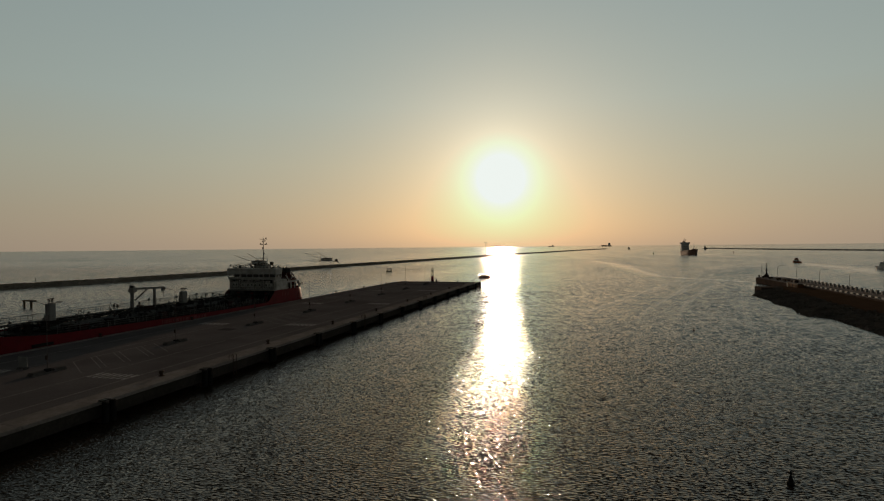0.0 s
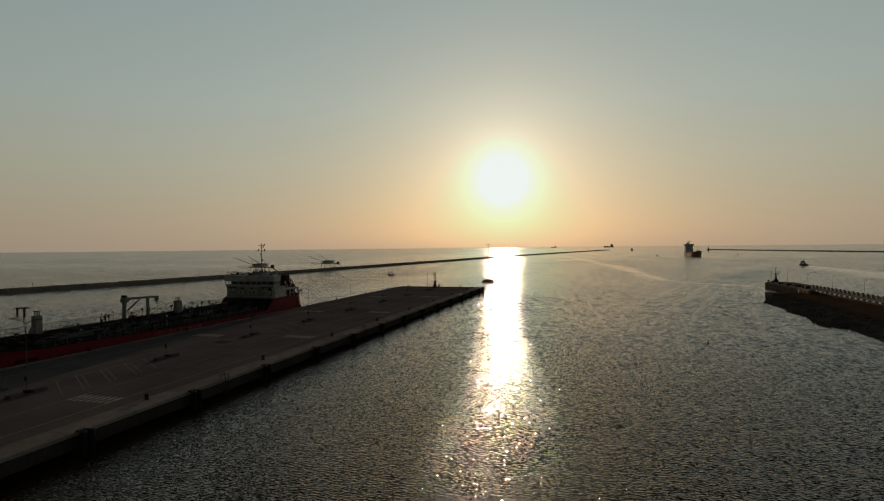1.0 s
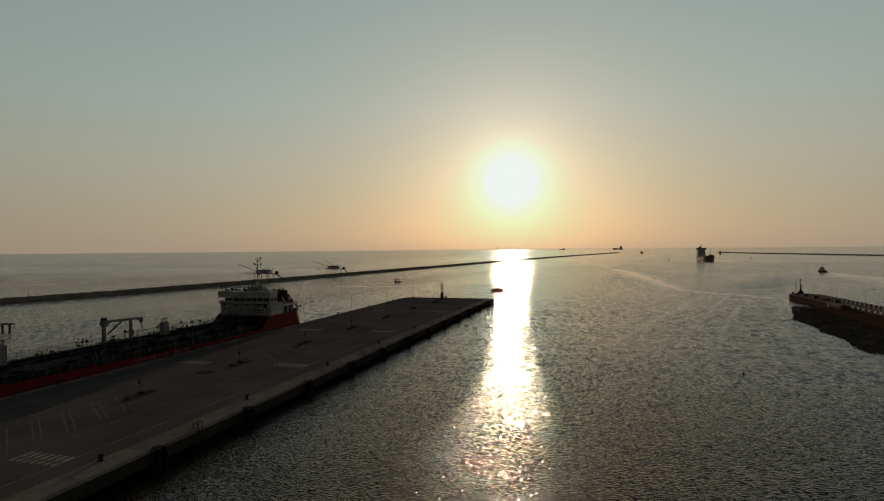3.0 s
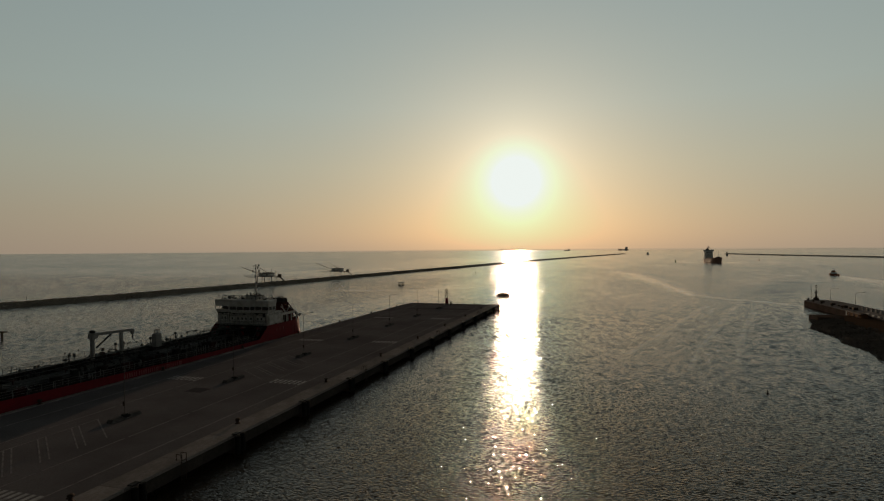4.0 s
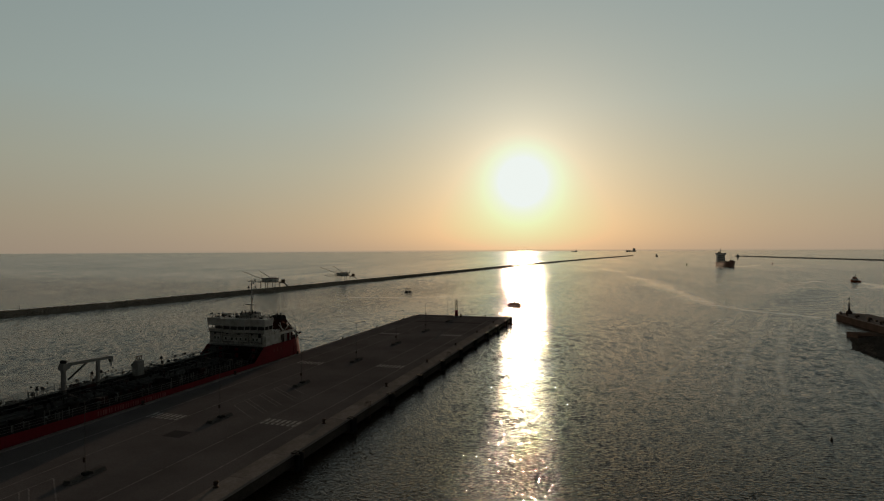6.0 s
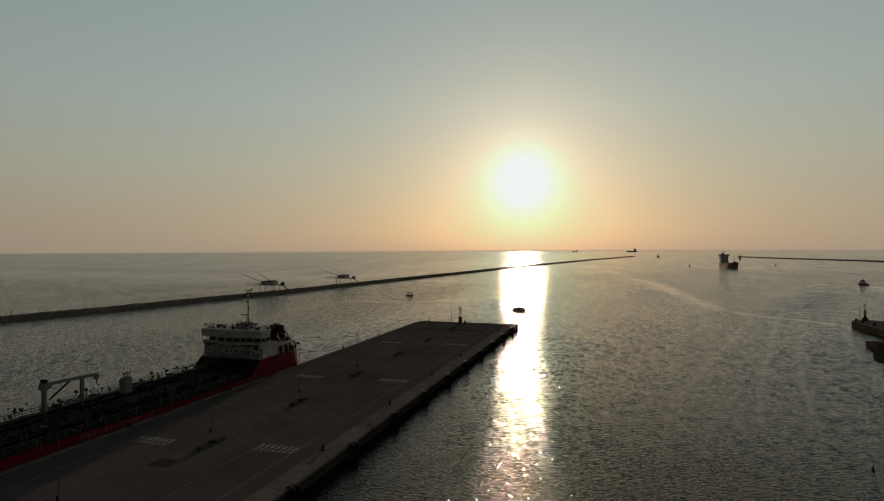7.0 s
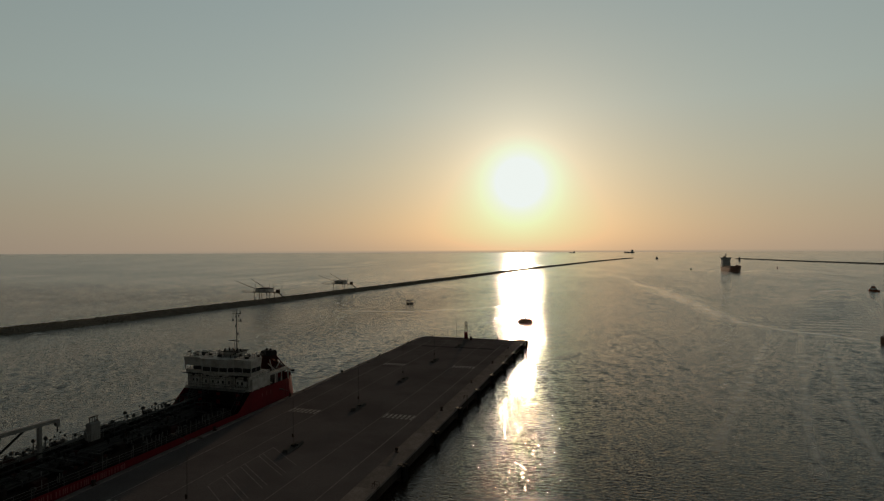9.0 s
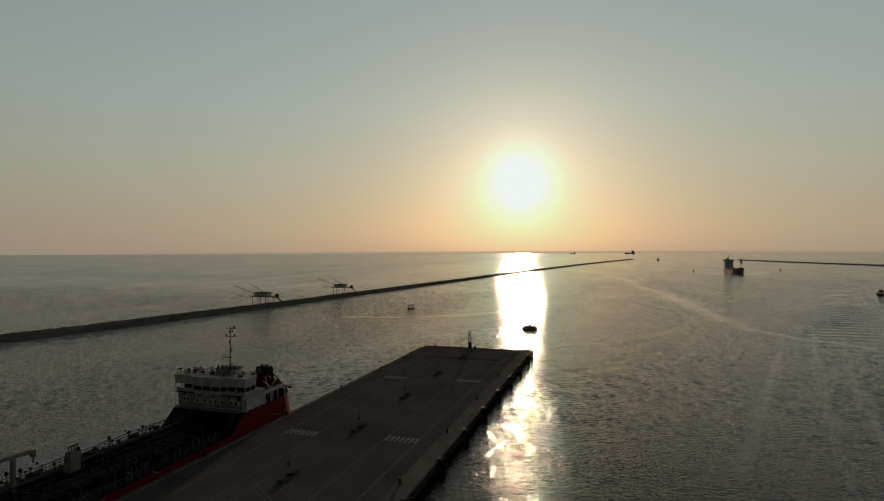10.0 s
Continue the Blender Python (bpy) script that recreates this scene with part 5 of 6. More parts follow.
    part("top_rail_plate", box(B(), (SHIP_X - 1.1, 127.2, 12.352), (SHIP_X + 2.7, 130.2, 12.45)), BLACK, ship)
    for dx, dy, r in ((-5.9, 125.9, 0.16), (-2.6, 128.6, 0.24), (4.4, 126.6, 0.2), (5.4, 128.6, 0.18)):
        bm = turned(B(), [(0.12, 0), (0.1, 0.2), (r, 0.3), (r * 1.1, 0.3 + r), (r * 0.7, 0.3 + 1.7 * r), (0.06, 0.32 + 2 * r)], 10, (SHIP_X + dx, dy, 11.65))
        part("antenna_dome", bm, SHIP_WHITE, ship, smooth=True)
    for dx in (-6.4, -4.6, 3.2):
        bm = B()
        rod(bm, (SHIP_X + dx, 125.5, 11.65), (SHIP_X + dx, 125.5, 12.4), 0.05, sides=6)
        rod(bm, (SHIP_X + dx, 125.1, 12.5), (SHIP_X + dx, 125.65, 12.5), 0.15, sides=10)
        part("searchlight", bm, BLACK, ship)
    for k, dx in enumerate((-0.9, -0.1, 0.8, 1.7, 2.3)):
        part("horn_stack", rod(B(), (SHIP_X + dx, 128.0 + 0.3 * (k % 3), 12.45), (SHIP_X + dx + 0.25, 127.8, 12.95 + 0.15 * (k % 2)), 0.16, 0.1, sides=7), BLACK, ship)
    rng = random.Random(12)
    for k in range(34):
        x, y = SHIP_X + rng.uniform(-6.4, 6.2), rng.uniform(125.2, 129.4)
        h = rng.uniform(0.3, 1.1)
        bm = B()
        if k % 2:
            rod(bm, (x, y, 11.65), (x, y, 11.65 + h * 1.3), 0.025, sides=5)
            part("whip_antenna", bm, BLACK, ship)
        else:
            box(bm, (x, y, 11.65), (x + rng.uniform(0.25, 0.7), y + rng.uniform(0.25, 0.6), 11.65 + h * 0.55), 0.04)
            part("roof_box", bm, (GREY_PAINT, BLACK)[k % 4 == 0], ship)
    # mast with crossarms
    mx, my = SHIP_X + 0.6, 129.4
    mast = part("mast", rod(B(), (mx, my, 12.35), (mx, my, 19.6), 0.17, 0.07), SHIP_WHITE, ship, "tall mast with two crossarms")
    for z, w in ((17.7, 1.15), (19.1, 1.0)):
        part("crossarm", box(B(), (mx - w, my - 0.06, z - 0.05), (mx + w, my + 0.06, z + 0.07)), BLACK, mast)
    for z, dx in ((17.78, -0.8), (18.5, 0.45), (17.78, 0.85), (19.15, 0.8), (18.35, -0.15), (15.2, 0.25), (16.6, -0.25)):
        part("mast_lamp", turned(B(), [(0.12, 0), (0.14, 0.1), (0.14, 0.34), (0.06, 0.4)], 8, (mx + dx, my, z)), BLACK, mast)
    part("radar_bar", box(B(), (mx - 1.3, my - 0.7, 14.1), (mx + 1.1, my - 0.5, 14.28), 0.03), SHIP_WHITE, mast)
    part("radar_post", rod(B(), (mx, my - 0.6, 12.45), (mx, my - 0.6, 14.1), 0.06, sides=6), SHIP_WHITE, mast)
    # funnel
    bm = B()
    fx, fy = SHIP_X + 2.4, 136.4
    slab(bm, [(135.2, 5.1), (138.0, 5.1), (137.9, 10.1), (137.3, 10.9), (135.9, 10.9), (135.3, 10.1)], "x", fx - 1.1, fx + 1.1)
    bmesh.ops.bevel(bm, geom=bm.edges[:], offset=0.15, segments=2, affect="EDGES")
    fun = part("funnel", bm, DARK_RED, ship, "dark red funnel with a black top")
    bm = B()
    slab(bm, [(135.3, 10.3), (137.9, 10.3), (137.3, 11.2), (135.9, 11.2)], "x", fx - 1.15, fx + 1.15)
    part("funnel_top", bm, BLACK, fun)
    for dx in (-0.5, 0.4):
        part("exhaust_pipe", rod(B(), (fx + dx, fy + 0.2, 11.2), (fx + dx, fy + 0.4, 11.5), 0.2, sides=8), BLACK, fun)
    # free-fall lifeboat on its slipway over the stern
    lx = SHIP_X + 4.3
    bm = B()
    prof = [(0.0, 0.4), (0.8, 0.8), (2.2, 0.95), (4.0, 0.85), (5.0, 0.4)]
    for (d0, r0), (d1, r1) in zip(prof, prof[1:]):
        rod(bm, (lx, 134.2 + d0 * 0.85, 9.6 - d0 * 0.53), (lx, 134.2 + d1 * 0.85, 9.6 - d1 * 0.53), r0, r1, 12)
    part("lifeboat", bm, ORANGE, ship, "orange enclosed lifeboat on a stern slipway", smooth=True)
    for dx in (-0.9, 0.9):
        bm = B()
        pipe(bm, [(lx + dx, 133.8, 9.9), (lx + dx, 140.8, 6.4)], 0.13, 6)
        pipe(bm, [(lx + dx, 134.4, 5.1), (lx + dx, 134.4, 8.8)], 0.11, 6)
        pipe(bm, [(lx + dx, 137.4, 5.1), (lx + dx, 137.4, 7.2)], 0.11, 6)
        part("slipway_rail", bm, DARK_RED, ship)
    # side screen along the poop with openings
    for s, x in ((1, SHIP_R - 0.35), (-1, SHIP_L + 0.35)):
        bm = B()
        box(bm, (x - 0.06, 125.6, 7.75), (x + 0.06, 136.9, 8.0))
        for y in (125.6, 127.4, 129.0, 130.6, 132.4, 134.4, 136.6):
            box(bm, (x - 0.055, y, 5.1), (x + 0.055, y + 0.3, 7.75))
        part("side_screen", bm, SHIP_WHITE, ship, "white openwork side screen")
        part("screen_panel", box(B(), (x - 0.05, 125.9, 6.2), (x + 0.05, 130.6, 7.75)), SHIP_WHITE, ship)
        part("boat_deck", box(B(), (min(x, x - s * 1.1), 125.6, 8.0), (max(x, x - s * 1.1), 136.9, 8.12)), SHIP_WHITE, ship)
    part("aft_house", box(B(), (SHIP_X - 4.6, 133.25, 5.1), (SHIP_X + 0.8, 136.2, 7.7), 0.06), SHIP_WHITE, ship)
    railing(ship, [(SHIP_R - 0.4, 125.6, 8.12), (SHIP_R - 0.4, 136.8, 8.12)], 0.95, 1.5, 0.025)
    railing(ship, [(SHIP_X + 5.2, 139.7, 6.2), (SHIP_X - 5.2, 139.7, 6.2)], 0.9, 1.5, 0.025)
    rng = random.Random(5)
    for k in range(16):
        x, y = SHIP_X + rng.uniform(1.5, 5.0), rng.uniform(131.8, 136.6)
        bm = B()
        if k % 2:
            pipe(bm, [(x, y, 5.1), (x, y, rng.uniform(7.5, 9.8)), (x + rng.uniform(-1, 0.6), y + rng.uniform(-1.5, 1.0), rng.uniform(7.0, 9.4))], 0.07, 5)
            part("davit_arm", bm, (SHIP_WHITE, DARK_RED)[k % 4 == 1], ship)
        else:
            box(bm, (x, y, 5.1), (x + rng.uniform(0.4, 0.9), y + rng.uniform(0.4, 1.2), 5.1 + rng.uniform(0.8, 2.6)), 0.05)
            part("deck_gear", bm, (GREY_PAINT, BLACK, SHIP_WHITE)[k % 3], ship)
    for dx in (3.2, 5.2):
        bm = B()
        pipe(bm, [(SHIP_X + dx, 134.0, 5.1), (SHIP_X + dx, 135.4, 10.2), (SHIP_X + dx, 139.6, 6.4)], 0.16, 6)
        part("stern_frame", bm, DARK_RED, ship, "dark red launching frame")
    for y, z in ((135.0, 9.4), (136.6, 8.8), (138.0, 7.7)):
        part("frame_tie", rod(B(), (SHIP_X + 3.2, y, z), (SHIP_X + 5.2, y, z), 0.09, sides=6), DARK_RED, ship)
    for a, b in (((5.3, 132.2, 9.6), (5.3, 134.6, 7.9)), ((5.6, 133.2, 8.2), (4.4, 134.0, 9.9)), ((5.5, 134.4, 8.3), (5.5, 135.6, 9.3))):
        part("pale_strut", rod(B(), (SHIP_X + a[0], a[1], a[2]), (SHIP_X + b[0], b[1], b[2]), 0.11, sides=6), SHIP_WHITE, ship)
    # stern mooring gear
    for dx in (-3.2, 3.4):
        part("mooring_winch", rod(B(), (SHIP_X + dx - 0.8, 136.6, 5.7), (SHIP_X + dx + 0.8, 136.6, 5.7), 0.5, sides=12), BLACK, ship)
    part("stern_lamp", box(B(), (SHIP_R - 0.6, 138.4, 7.0), (SHIP_R - 0.1, 138.7, 7.35), 0.03), BLACK, ship)
    part("stern_lamp_arm", rod(B(), (SHIP_R - 2.0, 137.4, 6.2), (SHIP_R - 0.5, 138.5, 7.15), 0.04, sides=5), BLACK, ship)


def bridge_outline():
    X = SHIP_X
    return [(X - 6.9, 124.9), (X - 3.4, 124.9), (X - 2.6, 124.2), (X + 2.6, 124.2), (X + 3.4, 124.9), (X + 6.9, 124.9), (X + 6.9, 127.6), (X + 4.6, 130.2), (X - 4.6, 130.2), (X - 6.9, 127.6)]


def offset_bridge(d):
    """The wheelhouse's outline pushed out by d."""
    pts = bridge_outline()
    cx, cy = SHIP_X, 127.2
    return [(x + d * (1 if x > cx else -1), y + d * (1 if y > cy else -1)) for x, y in pts]


def B_bridge(z0, z1, d0, d1):
    bm = B()
    lo = [bm.verts.new((x, y, z0)) for x, y in offset_bridge(d0)]
    hi = [bm.verts.new((x, y, z1)) for x, y in offset_bridge(d1)]
    for k in range(len(lo)):
        bm.faces.new((lo[k], lo[(k + 1) % len(lo)], hi[(k + 1) % len(hi)], hi[k]))
    bm.faces.new(lo[::-1])
    bm.faces.new(hi)
    return bm


def build_ship():
    ship = thing("tanker", "red coastal tanker moored alongside with a white stern house", "ship", (SHIP_X, 92, 0))
    build_hull(ship)
    build_cargo_deck(ship)
    build_crane(ship)
    build_house(ship)
    # forecastle gear
    part("foremast", rod(B(), (SHIP_X, 55, 4.35), (SHIP_X, 55, 12.5), 0.16, 0.08), SHIP_WHITE, ship)
    part("windlass", rod(B(), (SHIP_X - 2.2, 52.5, 4.85), (SHIP_X + 2.2, 52.5, 4.85), 0.5, sides=12), DECK, ship)
    ship.location.z = -1.1      # laden, low in the water
    # mooring lines down to the quay bollards
    for a, b in (((SHIP_R - 0.3, 136.5, 5.1), (-79.1, 156.4, 2.4)), ((SHIP_R - 0.3, 137.0, 5.1), (-79.1, 156.6, 2.5))):
        bm = B()
        pts = [Vector(a).lerp(Vector(b), k / 8) - Vector((0, 0, 0.9 * math.sin(math.pi * k / 8))) for k in range(9)]
        pipe(bm, pts, 0.022, 5)
        solo("mooring_line", bm, NET, "slack mooring rope from the stern to the quay", "rope", b, group="mooring lines")


build_ship()


# ---- fishing huts, boats and marks on the water ----
def build_fishing_hut(at, turn, wide=9.5, label=""):
    """A hut on piles with long booms that carry a dip net."""
    h = thing("fishing_hut", label, "fishing hut", group="fishing huts on the breakwater")
    w = wide / 2
    for i, x in enumerate((-w + 0.6, 0, w - 0.6)):
        for y in (-2.4, 2.4):
            part("pile", rod(B(), (x, y, -3), (x, y, 6.3), 0.2, sides=7), WOOD, h)
    part("platform", box(B(), (-w - 0.8, -3.2, 6.3), (w + 0.8, 3.2, 6.6), 0.04), WOOD, h)
    hut = part("cabin", box(B(), (-w * 0.72, -2.3, 6.6), (w * 0.72, 2.3, 8.6), 0.05), BRIGHT_WHITE, h, "pale plank cabin")
    part("roof", slab(B(), [(-w * 0.85, 8.6), (w * 0.85, 8.6), (w * 0.78, 8.85), (0, 9.25), (-w * 0.78, 8.85)], "y", -2.7, 2.7), RUST_IRON, h, "low rusty sheet roof")
    for x in (-w * 0.35, w * 0.3):
        part("window", box(B(), (x - 0.45, -2.36, 7.3), (x + 0.45, -2.28, 8.1)), GLASS, hut)
    railing(h, [(-w - 0.7, -3.1, 6.6), (w + 0.7, -3.1, 6.6)], 1.0, 1.6, 0.05, WOOD)
    for x in (-w - 0.4, w * 0.62, w + 0.5):
        part("mast", rod(B(), (x, 0, 6.6), (x, 0, 11.6 if x > 0 else 11.4), 0.14, 0.08, 6), WOOD, h)
    # booms reaching out over the water
    for y, foot, tip in ((-2.2, (-w, -2.2, 8.9), (-w - 13.5, -2.2, 13.0)), (2.2, (-w + 4.2, 2.2, 9.2), (-w - 5.0, 2.2, 13.9))):
        part("boom", rod(B(), foot, tip, 0.2, 0.1, 6), WOOD, h)
    bm = B()
    for a, b in (((-w - 0.4, -2.2, 11.4), (-w - 13.5, -2.2, 13.0)), ((-w - 0.4, 2.2, 11.4), (-w - 5.0, 2.2, 13.9))):
        rod(bm, a, b, 0.03, sides=4)
    part("stay", bm, NET, h)
    # the net, hung in a sagging sheet of cords
    bm = B()
    for i in range(8):
        u = i / 7
        a = Vector((-w - 1.5 - 9 * u, -3.2, 7.6))
        b = Vector((-w - 1.5 - 9 * u, 3.2, 7.6))
        pts = [a.lerp(b, k / 6) - Vector((0, 0, 2.2 * math.sin(math.pi * k / 6) * math.sin(math.pi * (0.15 + 0.7 * u)))) for k in range(7)]
        pipe(bm, pts, 0.03, 4)
    for k in range(7):
        v = k / 6
        pts = [Vector((-w - 1.5 - 9 * u, -3.2 + 6.4 * v, 7.6 - 2.2 * math.sin(math.pi * v) * math.sin(math.pi * (0.15 + 0.7 * u)))) for u in (0, 0.2, 0.4, 0.6, 0.8, 1)]
        pipe(bm, pts, 0.03, 4)
    part("dip_net", bm, NET, h, "sagging dark dip net")
    # footbridge back to the rocks, with a gate box on it
    bm = B()
    slab(bm, [(w + 0.8, 6.35), (w + 4.2, 6.2), (w + 9.5, 2.4), (w + 9.5, 2.2), (w + 4.2, 5.9), (w + 0.8, 6.1)], "y", -0.6, 0.6)
    part("footbridge", bm, WOOD, h)
    part("gate_box", box(B(), (w + 2.9, -0.9, 6.2), (w + 4.6, 0.9, 8.2), 0.05), WOOD, h)
    h.matrix_basis = pose(*at, 0, 0, turn)
    return h


def hull_loft(bm, length, beam, deck, keel, flare=0.8):
    """A small boat's hull along +y, bow at +y."""
    stations = [(-0.5, 0.82), (-0.35, 0.95), (0.0, 1.0), (0.25, 0.86), (0.4, 0.5), (0.5, 0.05)]
    rows = []
    for u, b in stations:
        y, h = u * length, b * beam / 2
        z = deck * (1 + 0.45 * max(0, u) * 2)
        rows.append([bm.verts.new(p) for p in ((-h, y, z), (-h * flare, y, 0), (0, y * 0.96, keel), (h * flare, y, 0), (h, y, z))])
    for a, b in zip(rows, rows[1:]):
        for k in range(4):
            bm.faces.new((a[k], a[k + 1], b[k + 1], b[k]))
        bm.faces.new((a[4], a[0], b[0], b[4]))
    bm.faces.new(rows[0])
    bm.faces.new(rows[-1][::-1])
    return bm


def build_work_boat(name, at, turn, length, beam, hullmat, label, category="boat", house=SHIP_WHITE):
    b = thing(name, label, category)
    k = length / 10
    part("hull", hull_loft(B(), length, beam, 1.3 * k, -0.7 * k), hullmat, b)
    part("deckhouse", box(B(), (-beam * 0.3, -0.28 * length, 1.3 * k), (beam * 0.3, 0.12 * length, 3.2 * k), 0.1 * k), house, b)
    part("wheelhouse", box(B(), (-beam * 0.24, -0.08 * length, 3.2 * k), (beam * 0.24, 0.1 * length, 4.4 * k), 0.1 * k), house, b)
    part("window_band", box(B(), (-beam * 0.25, -0.06 * length, 3.55 * k), (beam * 0.25, 0.105 * length, 4.1 * k)), GLASS, b)
    part("mast", rod(B(), (0, -0.05 * length, 4.4 * k), (0, -0.05 * length, 6.6 * k), 0.09 * k, 0.05 * k), BLACK, b)
    part("fender_roll", rod(B(), (-beam * 0.3, 0.45 * length, 1.45 * k), (beam * 0.3, 0.45 * length, 1.45 * k), 0.25 * k), RUBBER, b)
    b.matrix_basis = pose(*at, 0, 0, turn)
    return b


def build_pilot_boat(at, turn):
    """Stout harbour boat: sheered hull, stepped house, mast with lamps, tyres along the side."""
    b = thing("pilot_boat", "small orange and white pilot boat under way", "boat")
    part("hull", hull_loft(B(), 11.5, 4.2, 1.5, -0.8), BOAT_ORANGE, b, "orange painted hull")
    part("deckhouse", box(B(), (-1.4, -2.6, 1.5), (1.4, 2.4, 3.2), 0.12), BRIGHT_WHITE, b, "white deckhouse")
    wheel = part("wheelhouse", slab(B(), [(-0.9, 3.2), (2.0, 3.2), (1.5, 5.0), (-0.8, 5.0)], "x", -1.2, 1.2), BOAT_ORANGE, b, "orange wheelhouse")
    part("roof", box(B(), (-1.4, -1.1, 5.0), (1.4, 1.8, 5.15), 0.03), BRIGHT_WHITE, wheel)
    for x in (-1.22, 1.18):
        for y in (-0.6, 0.2):
            part("window", box(B(), (x, y, 3.9), (x + 0.04, y + 0.65, 4.6)), GLASS, wheel)
    mast = part("mast", rod(B(), (0, -0.4, 5.15), (0, -0.6, 8.0), 0.1, 0.06), BLACK, b)
    for z in (6.2, 7.2):
        part("crossarm", box(B(), (-0.7, -0.58, z), (0.7, -0.46, z + 0.1)), BLACK, mast)
    part("radar_dome", turned(B(), [(0.1, 0), (0.4, 0.08), (0.4, 0.3), (0.1, 0.42)], 10, (0, 0.6, 5.15)), BRIGHT_WHITE, b, smooth=True)
    for s in (-1, 1):
        for k in range(4):
            part("tyre_fender", rod(B(), (s * 2.02, -4.0 + 2.0 * k, 0.9), (s * 2.2, -4.0 + 2.0 * k, 0.9), 0.42, sides=10), RUBBER, b)
    railing(b, [(1.7, -5.2, 1.55), (1.9, 0, 1.6), (1.4, 3.8, 2.0)], 0.8, 1.4, 0.03)
    railing(b, [(-1.7, -5.2, 1.55), (-1.9, 0, 1.6), (-1.4, 3.8, 2.0)], 0.8, 1.4, 0.03)
    b.matrix_basis = pose(*at, 0, 0, turn) @ Matrix.Scale(0.7, 4)
    return b


COASTER = (122.0, 850.0)


def build_freighter():
    """The coaster coming in between the moles, bow on."""
    s = thing("coaster", "rust-red coaster with a tall white stern block under way", "ship")
    # hull lofted station by station: full amidships, flared and raised at the bow
    bm = B()
    rows = []
    for y, half, top, foot in ((-39, 5.2, 6.2, 0.75), (-36, 6.3, 6.0, 0.88), (-28, 7.0, 5.6, 0.97), (-10, 7.0, 5.2, 1.0), (14, 7.0, 5.2, 1.0), (22, 6.9, 5.4, 0.94), (24, 6.8, 7.6, 0.9), (29, 6.0, 8.0, 0.74), (33, 4.7, 8.4, 0.56), (36.5, 2.9, 8.8, 0.36), (38.6, 1.2, 9.2, 0.25), (39.4, 0.15, 9.4, 0.5)):
        rake = max(0.0, (y - 24) / 15) * 3.0
        rows.append([bm.verts.new(p) for p in ((-half, y, top), (-half * foot, y - rake * 0.5, 1.2), (-half * foot * 0.9, y - rake, -3.0), (half * foot * 0.9, y - rake, -3.0), (half * foot, y - rake * 0.5, 1.2), (half, y, top))])
    for a, b in zip(rows, rows[1:]):
        for k in range(6):
            bm.faces.new((a[k], a[(k + 1) % 6], b[(k + 1) % 6], b[k]))
    bm.faces.new(rows[0])
    bm.faces.new(rows[-1][::-1])
    part("hull", bm, RUST_HULL, s, "rust-red hull with a raised bow")
    part("hatch_coaming", box(B(), (-5.2, -22, 5.0), (5.2, 21, 6.2), 0.1), RUST_IRON, s)
    for k in range(6):
        part("hatch_cover", box(B(), (-5.0, -21.5 + 7.1 * k, 6.2), (5.0, -14.7 + 7.1 * k, 7.3), 0.15), RUST_IRON, s)
    for z, w, d in ((5.6, 5.6, 5.5), (8.4, 5.6, 5.0), (11.2, 5.4, 4.6), (14.0, 5.4, 4.4), (16.8, 7.0, 4.0)):
        house = part("house_tier", box(B(), (-w, -31 - d, z), (w, -31 + d, z + 2.6), 0.1), BRIGHT_WHITE, s)
        part("deck_edge", box(B(), (-w - 0.4, -31.4 - d, z + 2.602), (w + 0.4, -30.6 + d, z + 2.79), 0.03), BRIGHT_WHITE, house)
        if z > 6:
            for k in range(9):
                part("window", box(B(), (-w + 0.7 + k * (2 * w - 2) / 8, -31 + d - 0.02, z + 1.1), (-w + 1.5 + k * (2 * w - 2) / 8, -31 + d + 0.04, z + 2.0)), GLASS, house)
    part("funnel", box(B(), (-2, -38, 16.8), (2, -35.8, 21.5), 0.3), RUST_IRON, s)
    mast = part("mast", rod(B(), (0, -31, 19.6), (0, -31, 26.5), 0.35, 0.15), BRIGHT_WHITE, s)
    for z, w in ((22.0, 2.2), (24.2, 1.6)):
        part("crossarm", box(B(), (-w, -31.15, z), (w, -30.85, z + 0.3)), BRIGHT_WHITE, mast)
    part("radar_bar", box(B(), (-2.0, -30.4, 23.0), (2.0, -30.0, 23.35)), BLACK, mast)
    part("foremast", rod(B(), (0, 30, 8.0), (0, 30, 18.0), 0.28, 0.12), BRIGHT_WHITE, s)
    part("windlass", rod(B(), (-2.4, 31.5, 8.9), (2.4, 31.5, 8.9), 0.8, sides=10), RUST_IRON, s)
    s.matrix_basis = pose(COASTER[0], COASTER[1], 0, 0, 0, 184) @ Matrix.Scale(0.89, 4)
    return s


def build_far_vessel(at, scale, label):
    v = thing("far_ship", label, "ship", group="ships on the horizon")
    # pale hull and house colours stand in for the haze at this distance
    part("hull", hull_loft(B(), 60, 11, 6, -2), GREY_PAINT, v)
    part("house", box(B(), (-4.5, -24, 6), (4.5, -13, 19), 0.3), BRIGHT_WHITE, v)
    part("mast", rod(B(), (0, -18, 19), (0, -18, 26), 0.4, 0.2), GREY_PAINT, v)
    part("derrick", rod(B(), (0, 8, 6), (0, 6, 17), 0.6, 0.4), GREY_PAINT, v)
    v.matrix_basis = pose(*at, 0, 0, 115) @ Matrix.Scale(scale, 4)


def build_buoy(at, size, mat, label):
    x, y = at
    bm = B()
    turned(bm, [(0.55 * size, -0.6 * size), (0.6 * size, 0.25 * size), (0.42 * size, 0.45 * size), (0.12 * size, 1.5 * size), (0.22 * size, 1.55 * size), (0.18 * size, 1.9 * size), (0.03 * size, 2.05 * size)], 10, (x, y, 0))
    solo("buoy", bm, mat, label, "buoy", (x, y, 0), group="buoys", smooth=True)


DOLPHIN = (-152.5, 118.1)


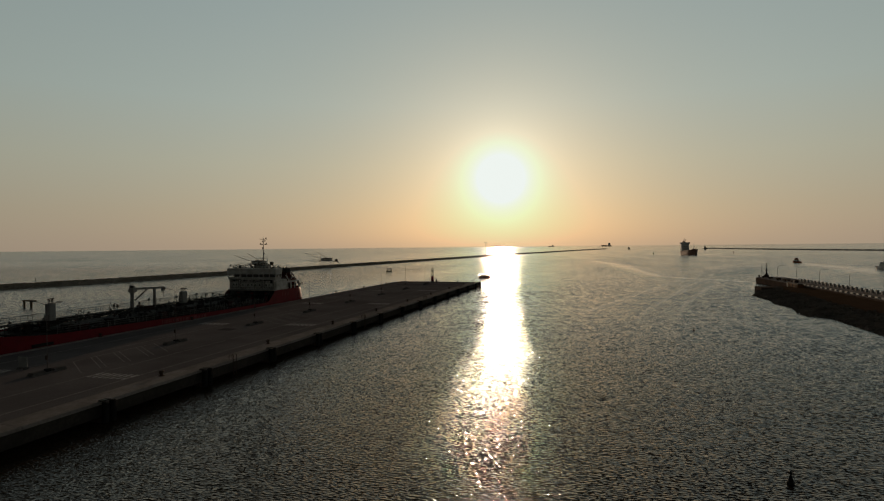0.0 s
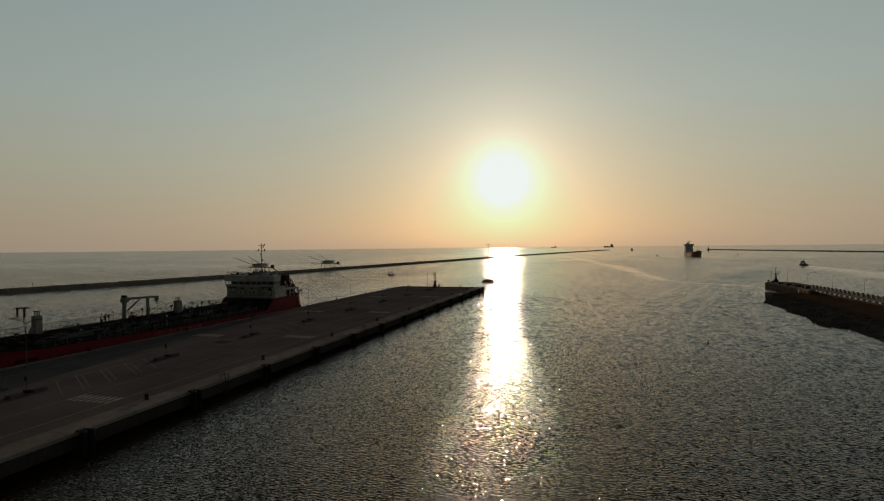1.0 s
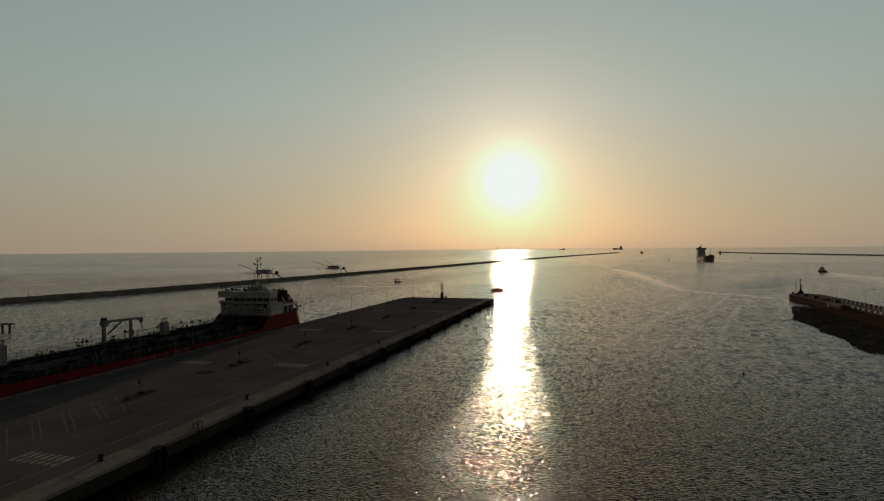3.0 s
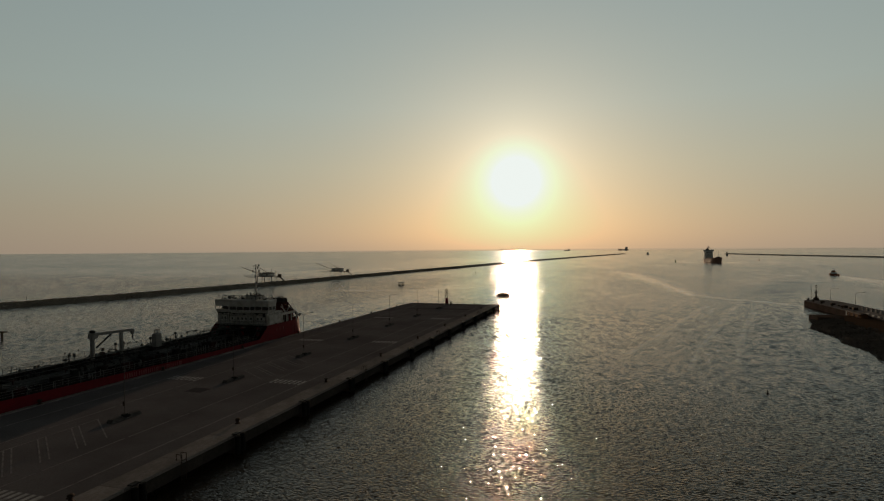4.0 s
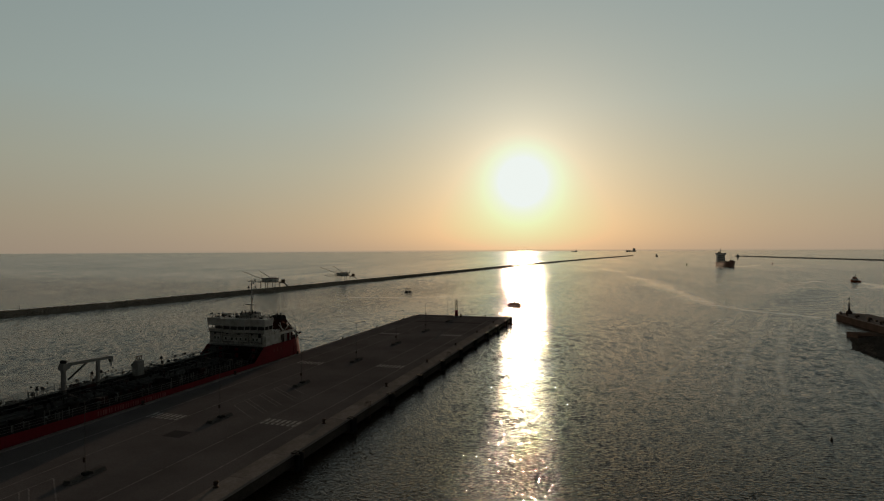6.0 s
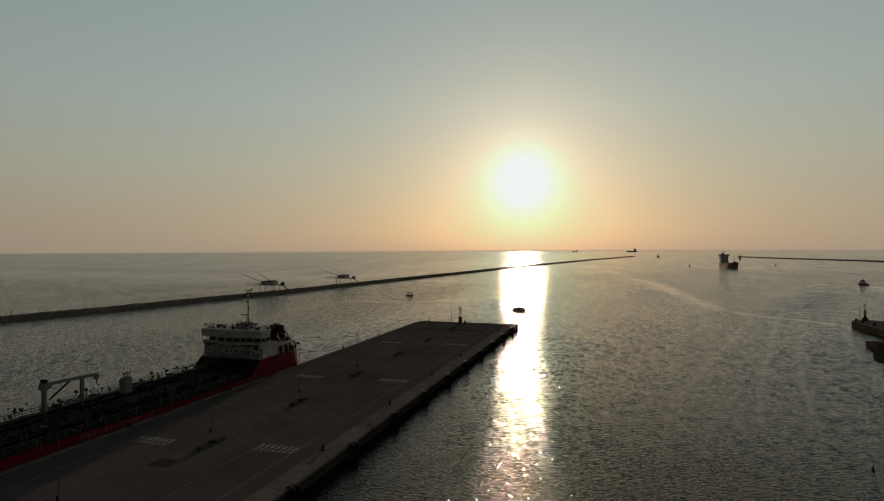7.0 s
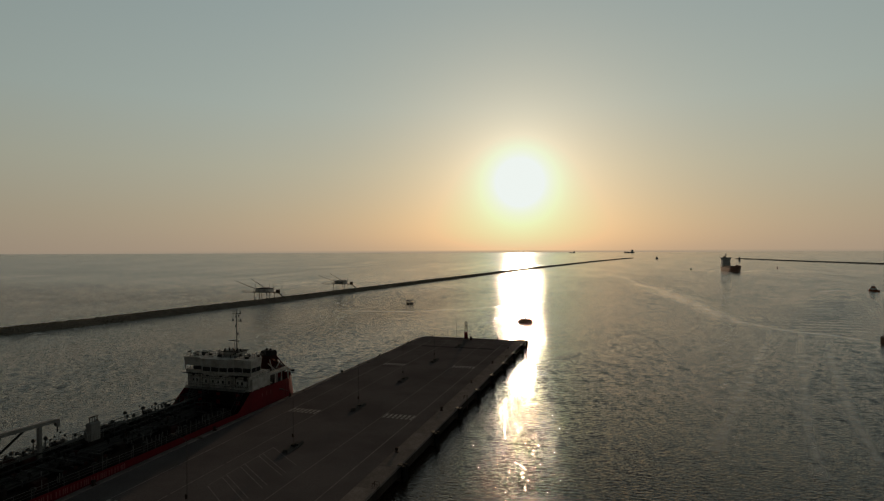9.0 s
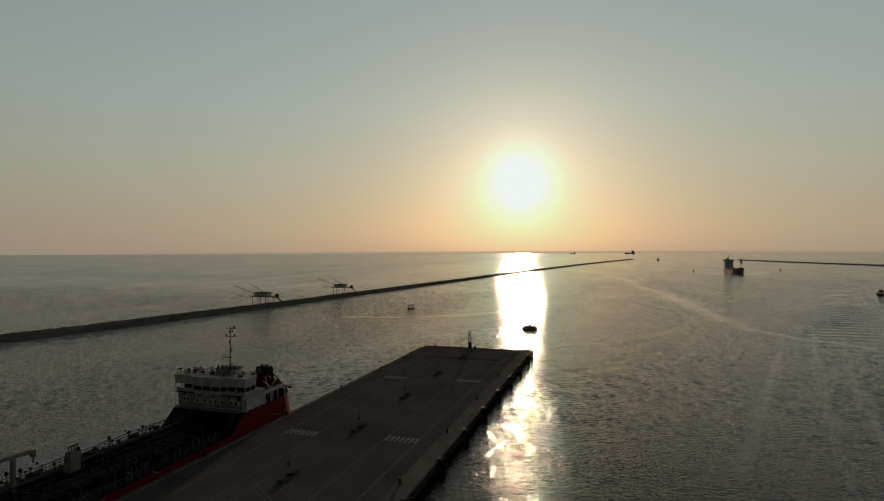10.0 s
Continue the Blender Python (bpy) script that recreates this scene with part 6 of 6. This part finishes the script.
def build_water_things():
    build_fishing_hut((-220.9, 330.4, -1.9), -2, 11.9, "dark wooden fishing hut on piles with long net booms")
    build_fishing_hut((-216.6, 419.2, -2.2), -2, 10.5, "dark wooden fishing hut on piles with long net booms")
    # dolphin of piles in the channel
    px, py = DOLPHIN
    d = thing("mooring_dolphin", "three dark piles joined by a timber cap", "dolphin", (px, py, 0))
    for dx, dy in ((-1.25, 0), (0.1, 0.8), (1.25, 0)):
        part("pile", rod(B(), (px + dx, py + dy, -4), (px + dx, py + dy, 1.75), 0.27, sides=8), WOOD, d)
    part("cap", box(B(), (px - 1.75, py - 0.4, 1.75), (px + 1.75, py + 1.1, 2.05), 0.06), WOOD, d)
    part("lamp_post", rod(B(), (px, py + 0.3, 2.05), (px, py + 0.3, 2.9), 0.06, sides=6), GALV, d)
    # floating raft with a low cage
    r = thing("raft", "small dark floating raft with a cage frame", "raft", (-128.0, 330.0, 0))
    for dx in (-1.1, 1.1):
        part("float", rod(B(), (-128.0 + dx, 328.6, 0.1), (-128.0 + dx, 331.4, 0.1), 0.4, sides=10), RUBBER, r)
    part("deck", box(B(), (-129.6, 328.6, 0.45), (-126.4, 331.4, 0.65), 0.03), WOOD, r)
    for dx in (-1.45, 0, 1.45):
        for dy in (-1.2, 1.2):
            part("post", rod(B(), (-128.0 + dx, 330.0 + dy, 0.65), (-128.0 + dx, 330.0 + dy, 1.7), 0.08, sides=6), WOOD, r)
    part("roof", box(B(), (-129.65, 328.6, 1.7), (-126.35, 331.4, 1.95), 0.04), TARP, r)
    # moored barge in the glitter
    b = thing("work_barge", "dark low work barge with a short mast", "barge", (-55.2, 269.7, 0))
    bm = B()
    slab(bm, [(-57.6, -0.5), (-52.8, -0.5), (-52.1, 0.7), (-58.3, 0.7)], "y", 268.1, 271.4)
    part("hull", bm, RUST_HULL, b)
    part("deckhouse", box(B(), (-57.5, 268.5, 0.7), (-52.8, 271.0, 1.25), 0.1), WOOD, b)
    part("cabin_top", box(B(), (-55.8, 268.8, 1.25), (-54.5, 270.6, 1.8), 0.1), BRIGHT_WHITE, b)
    part("mast", rod(B(), (-54.9, 269.7, 1.8), (-54.6, 269.7, 3.3), 0.06, sides=6), BLACK, b)
    build_pilot_boat((147.0, 494.0, 0), 22)
    build_work_boat("motor_boat", (155.7, 379.1, 0), 15, 9.0, 3.2, SHIP_WHITE, "small white motor boat under way")
    build_freighter()
    build_work_boat("fishing_boat", (249.7, 1480.8, 0), 170, 20.0, 5.5, SHIP_WHITE, "small pale distant fishing boat near the harbour mouth")
    build_work_boat("sailing_boat", (88.4, 1748.1, 0), 160, 16.0, 5.0, BLACK, "tiny distant boat beyond the breakwater tip")
    for x, y, s, lab in ((60, 4100, 1.2, "distant ship on the horizon"), (-325, 4150, 0.7, "faint small ship far out on the horizon"), (-700, 4200, 0.6, "faint small ship far out under the sun"), (-760, 4250, 0.6, "faint small ship far out under the sun")):
        build_far_vessel((x, y, 0), s, lab)
    build_buoy((14.4, 111.0), 0.29, BLACK, "small dark channel buoy with a pointed top")
    build_buoy((9.7, 42.1), 0.42, BLACK, "small dark channel buoy with a pointed top")
    build_buoy((79.4, 897.5), 1.6, GREEN, "distant green channel buoy")
    build_buoy((202.9, 965.3), 1.6, HULL_RED, "distant red channel buoy")
    build_buoy((-122.6, 496.5), 0.8, BLACK, "small dark mooring buoy near the breakwater")


build_water_things()
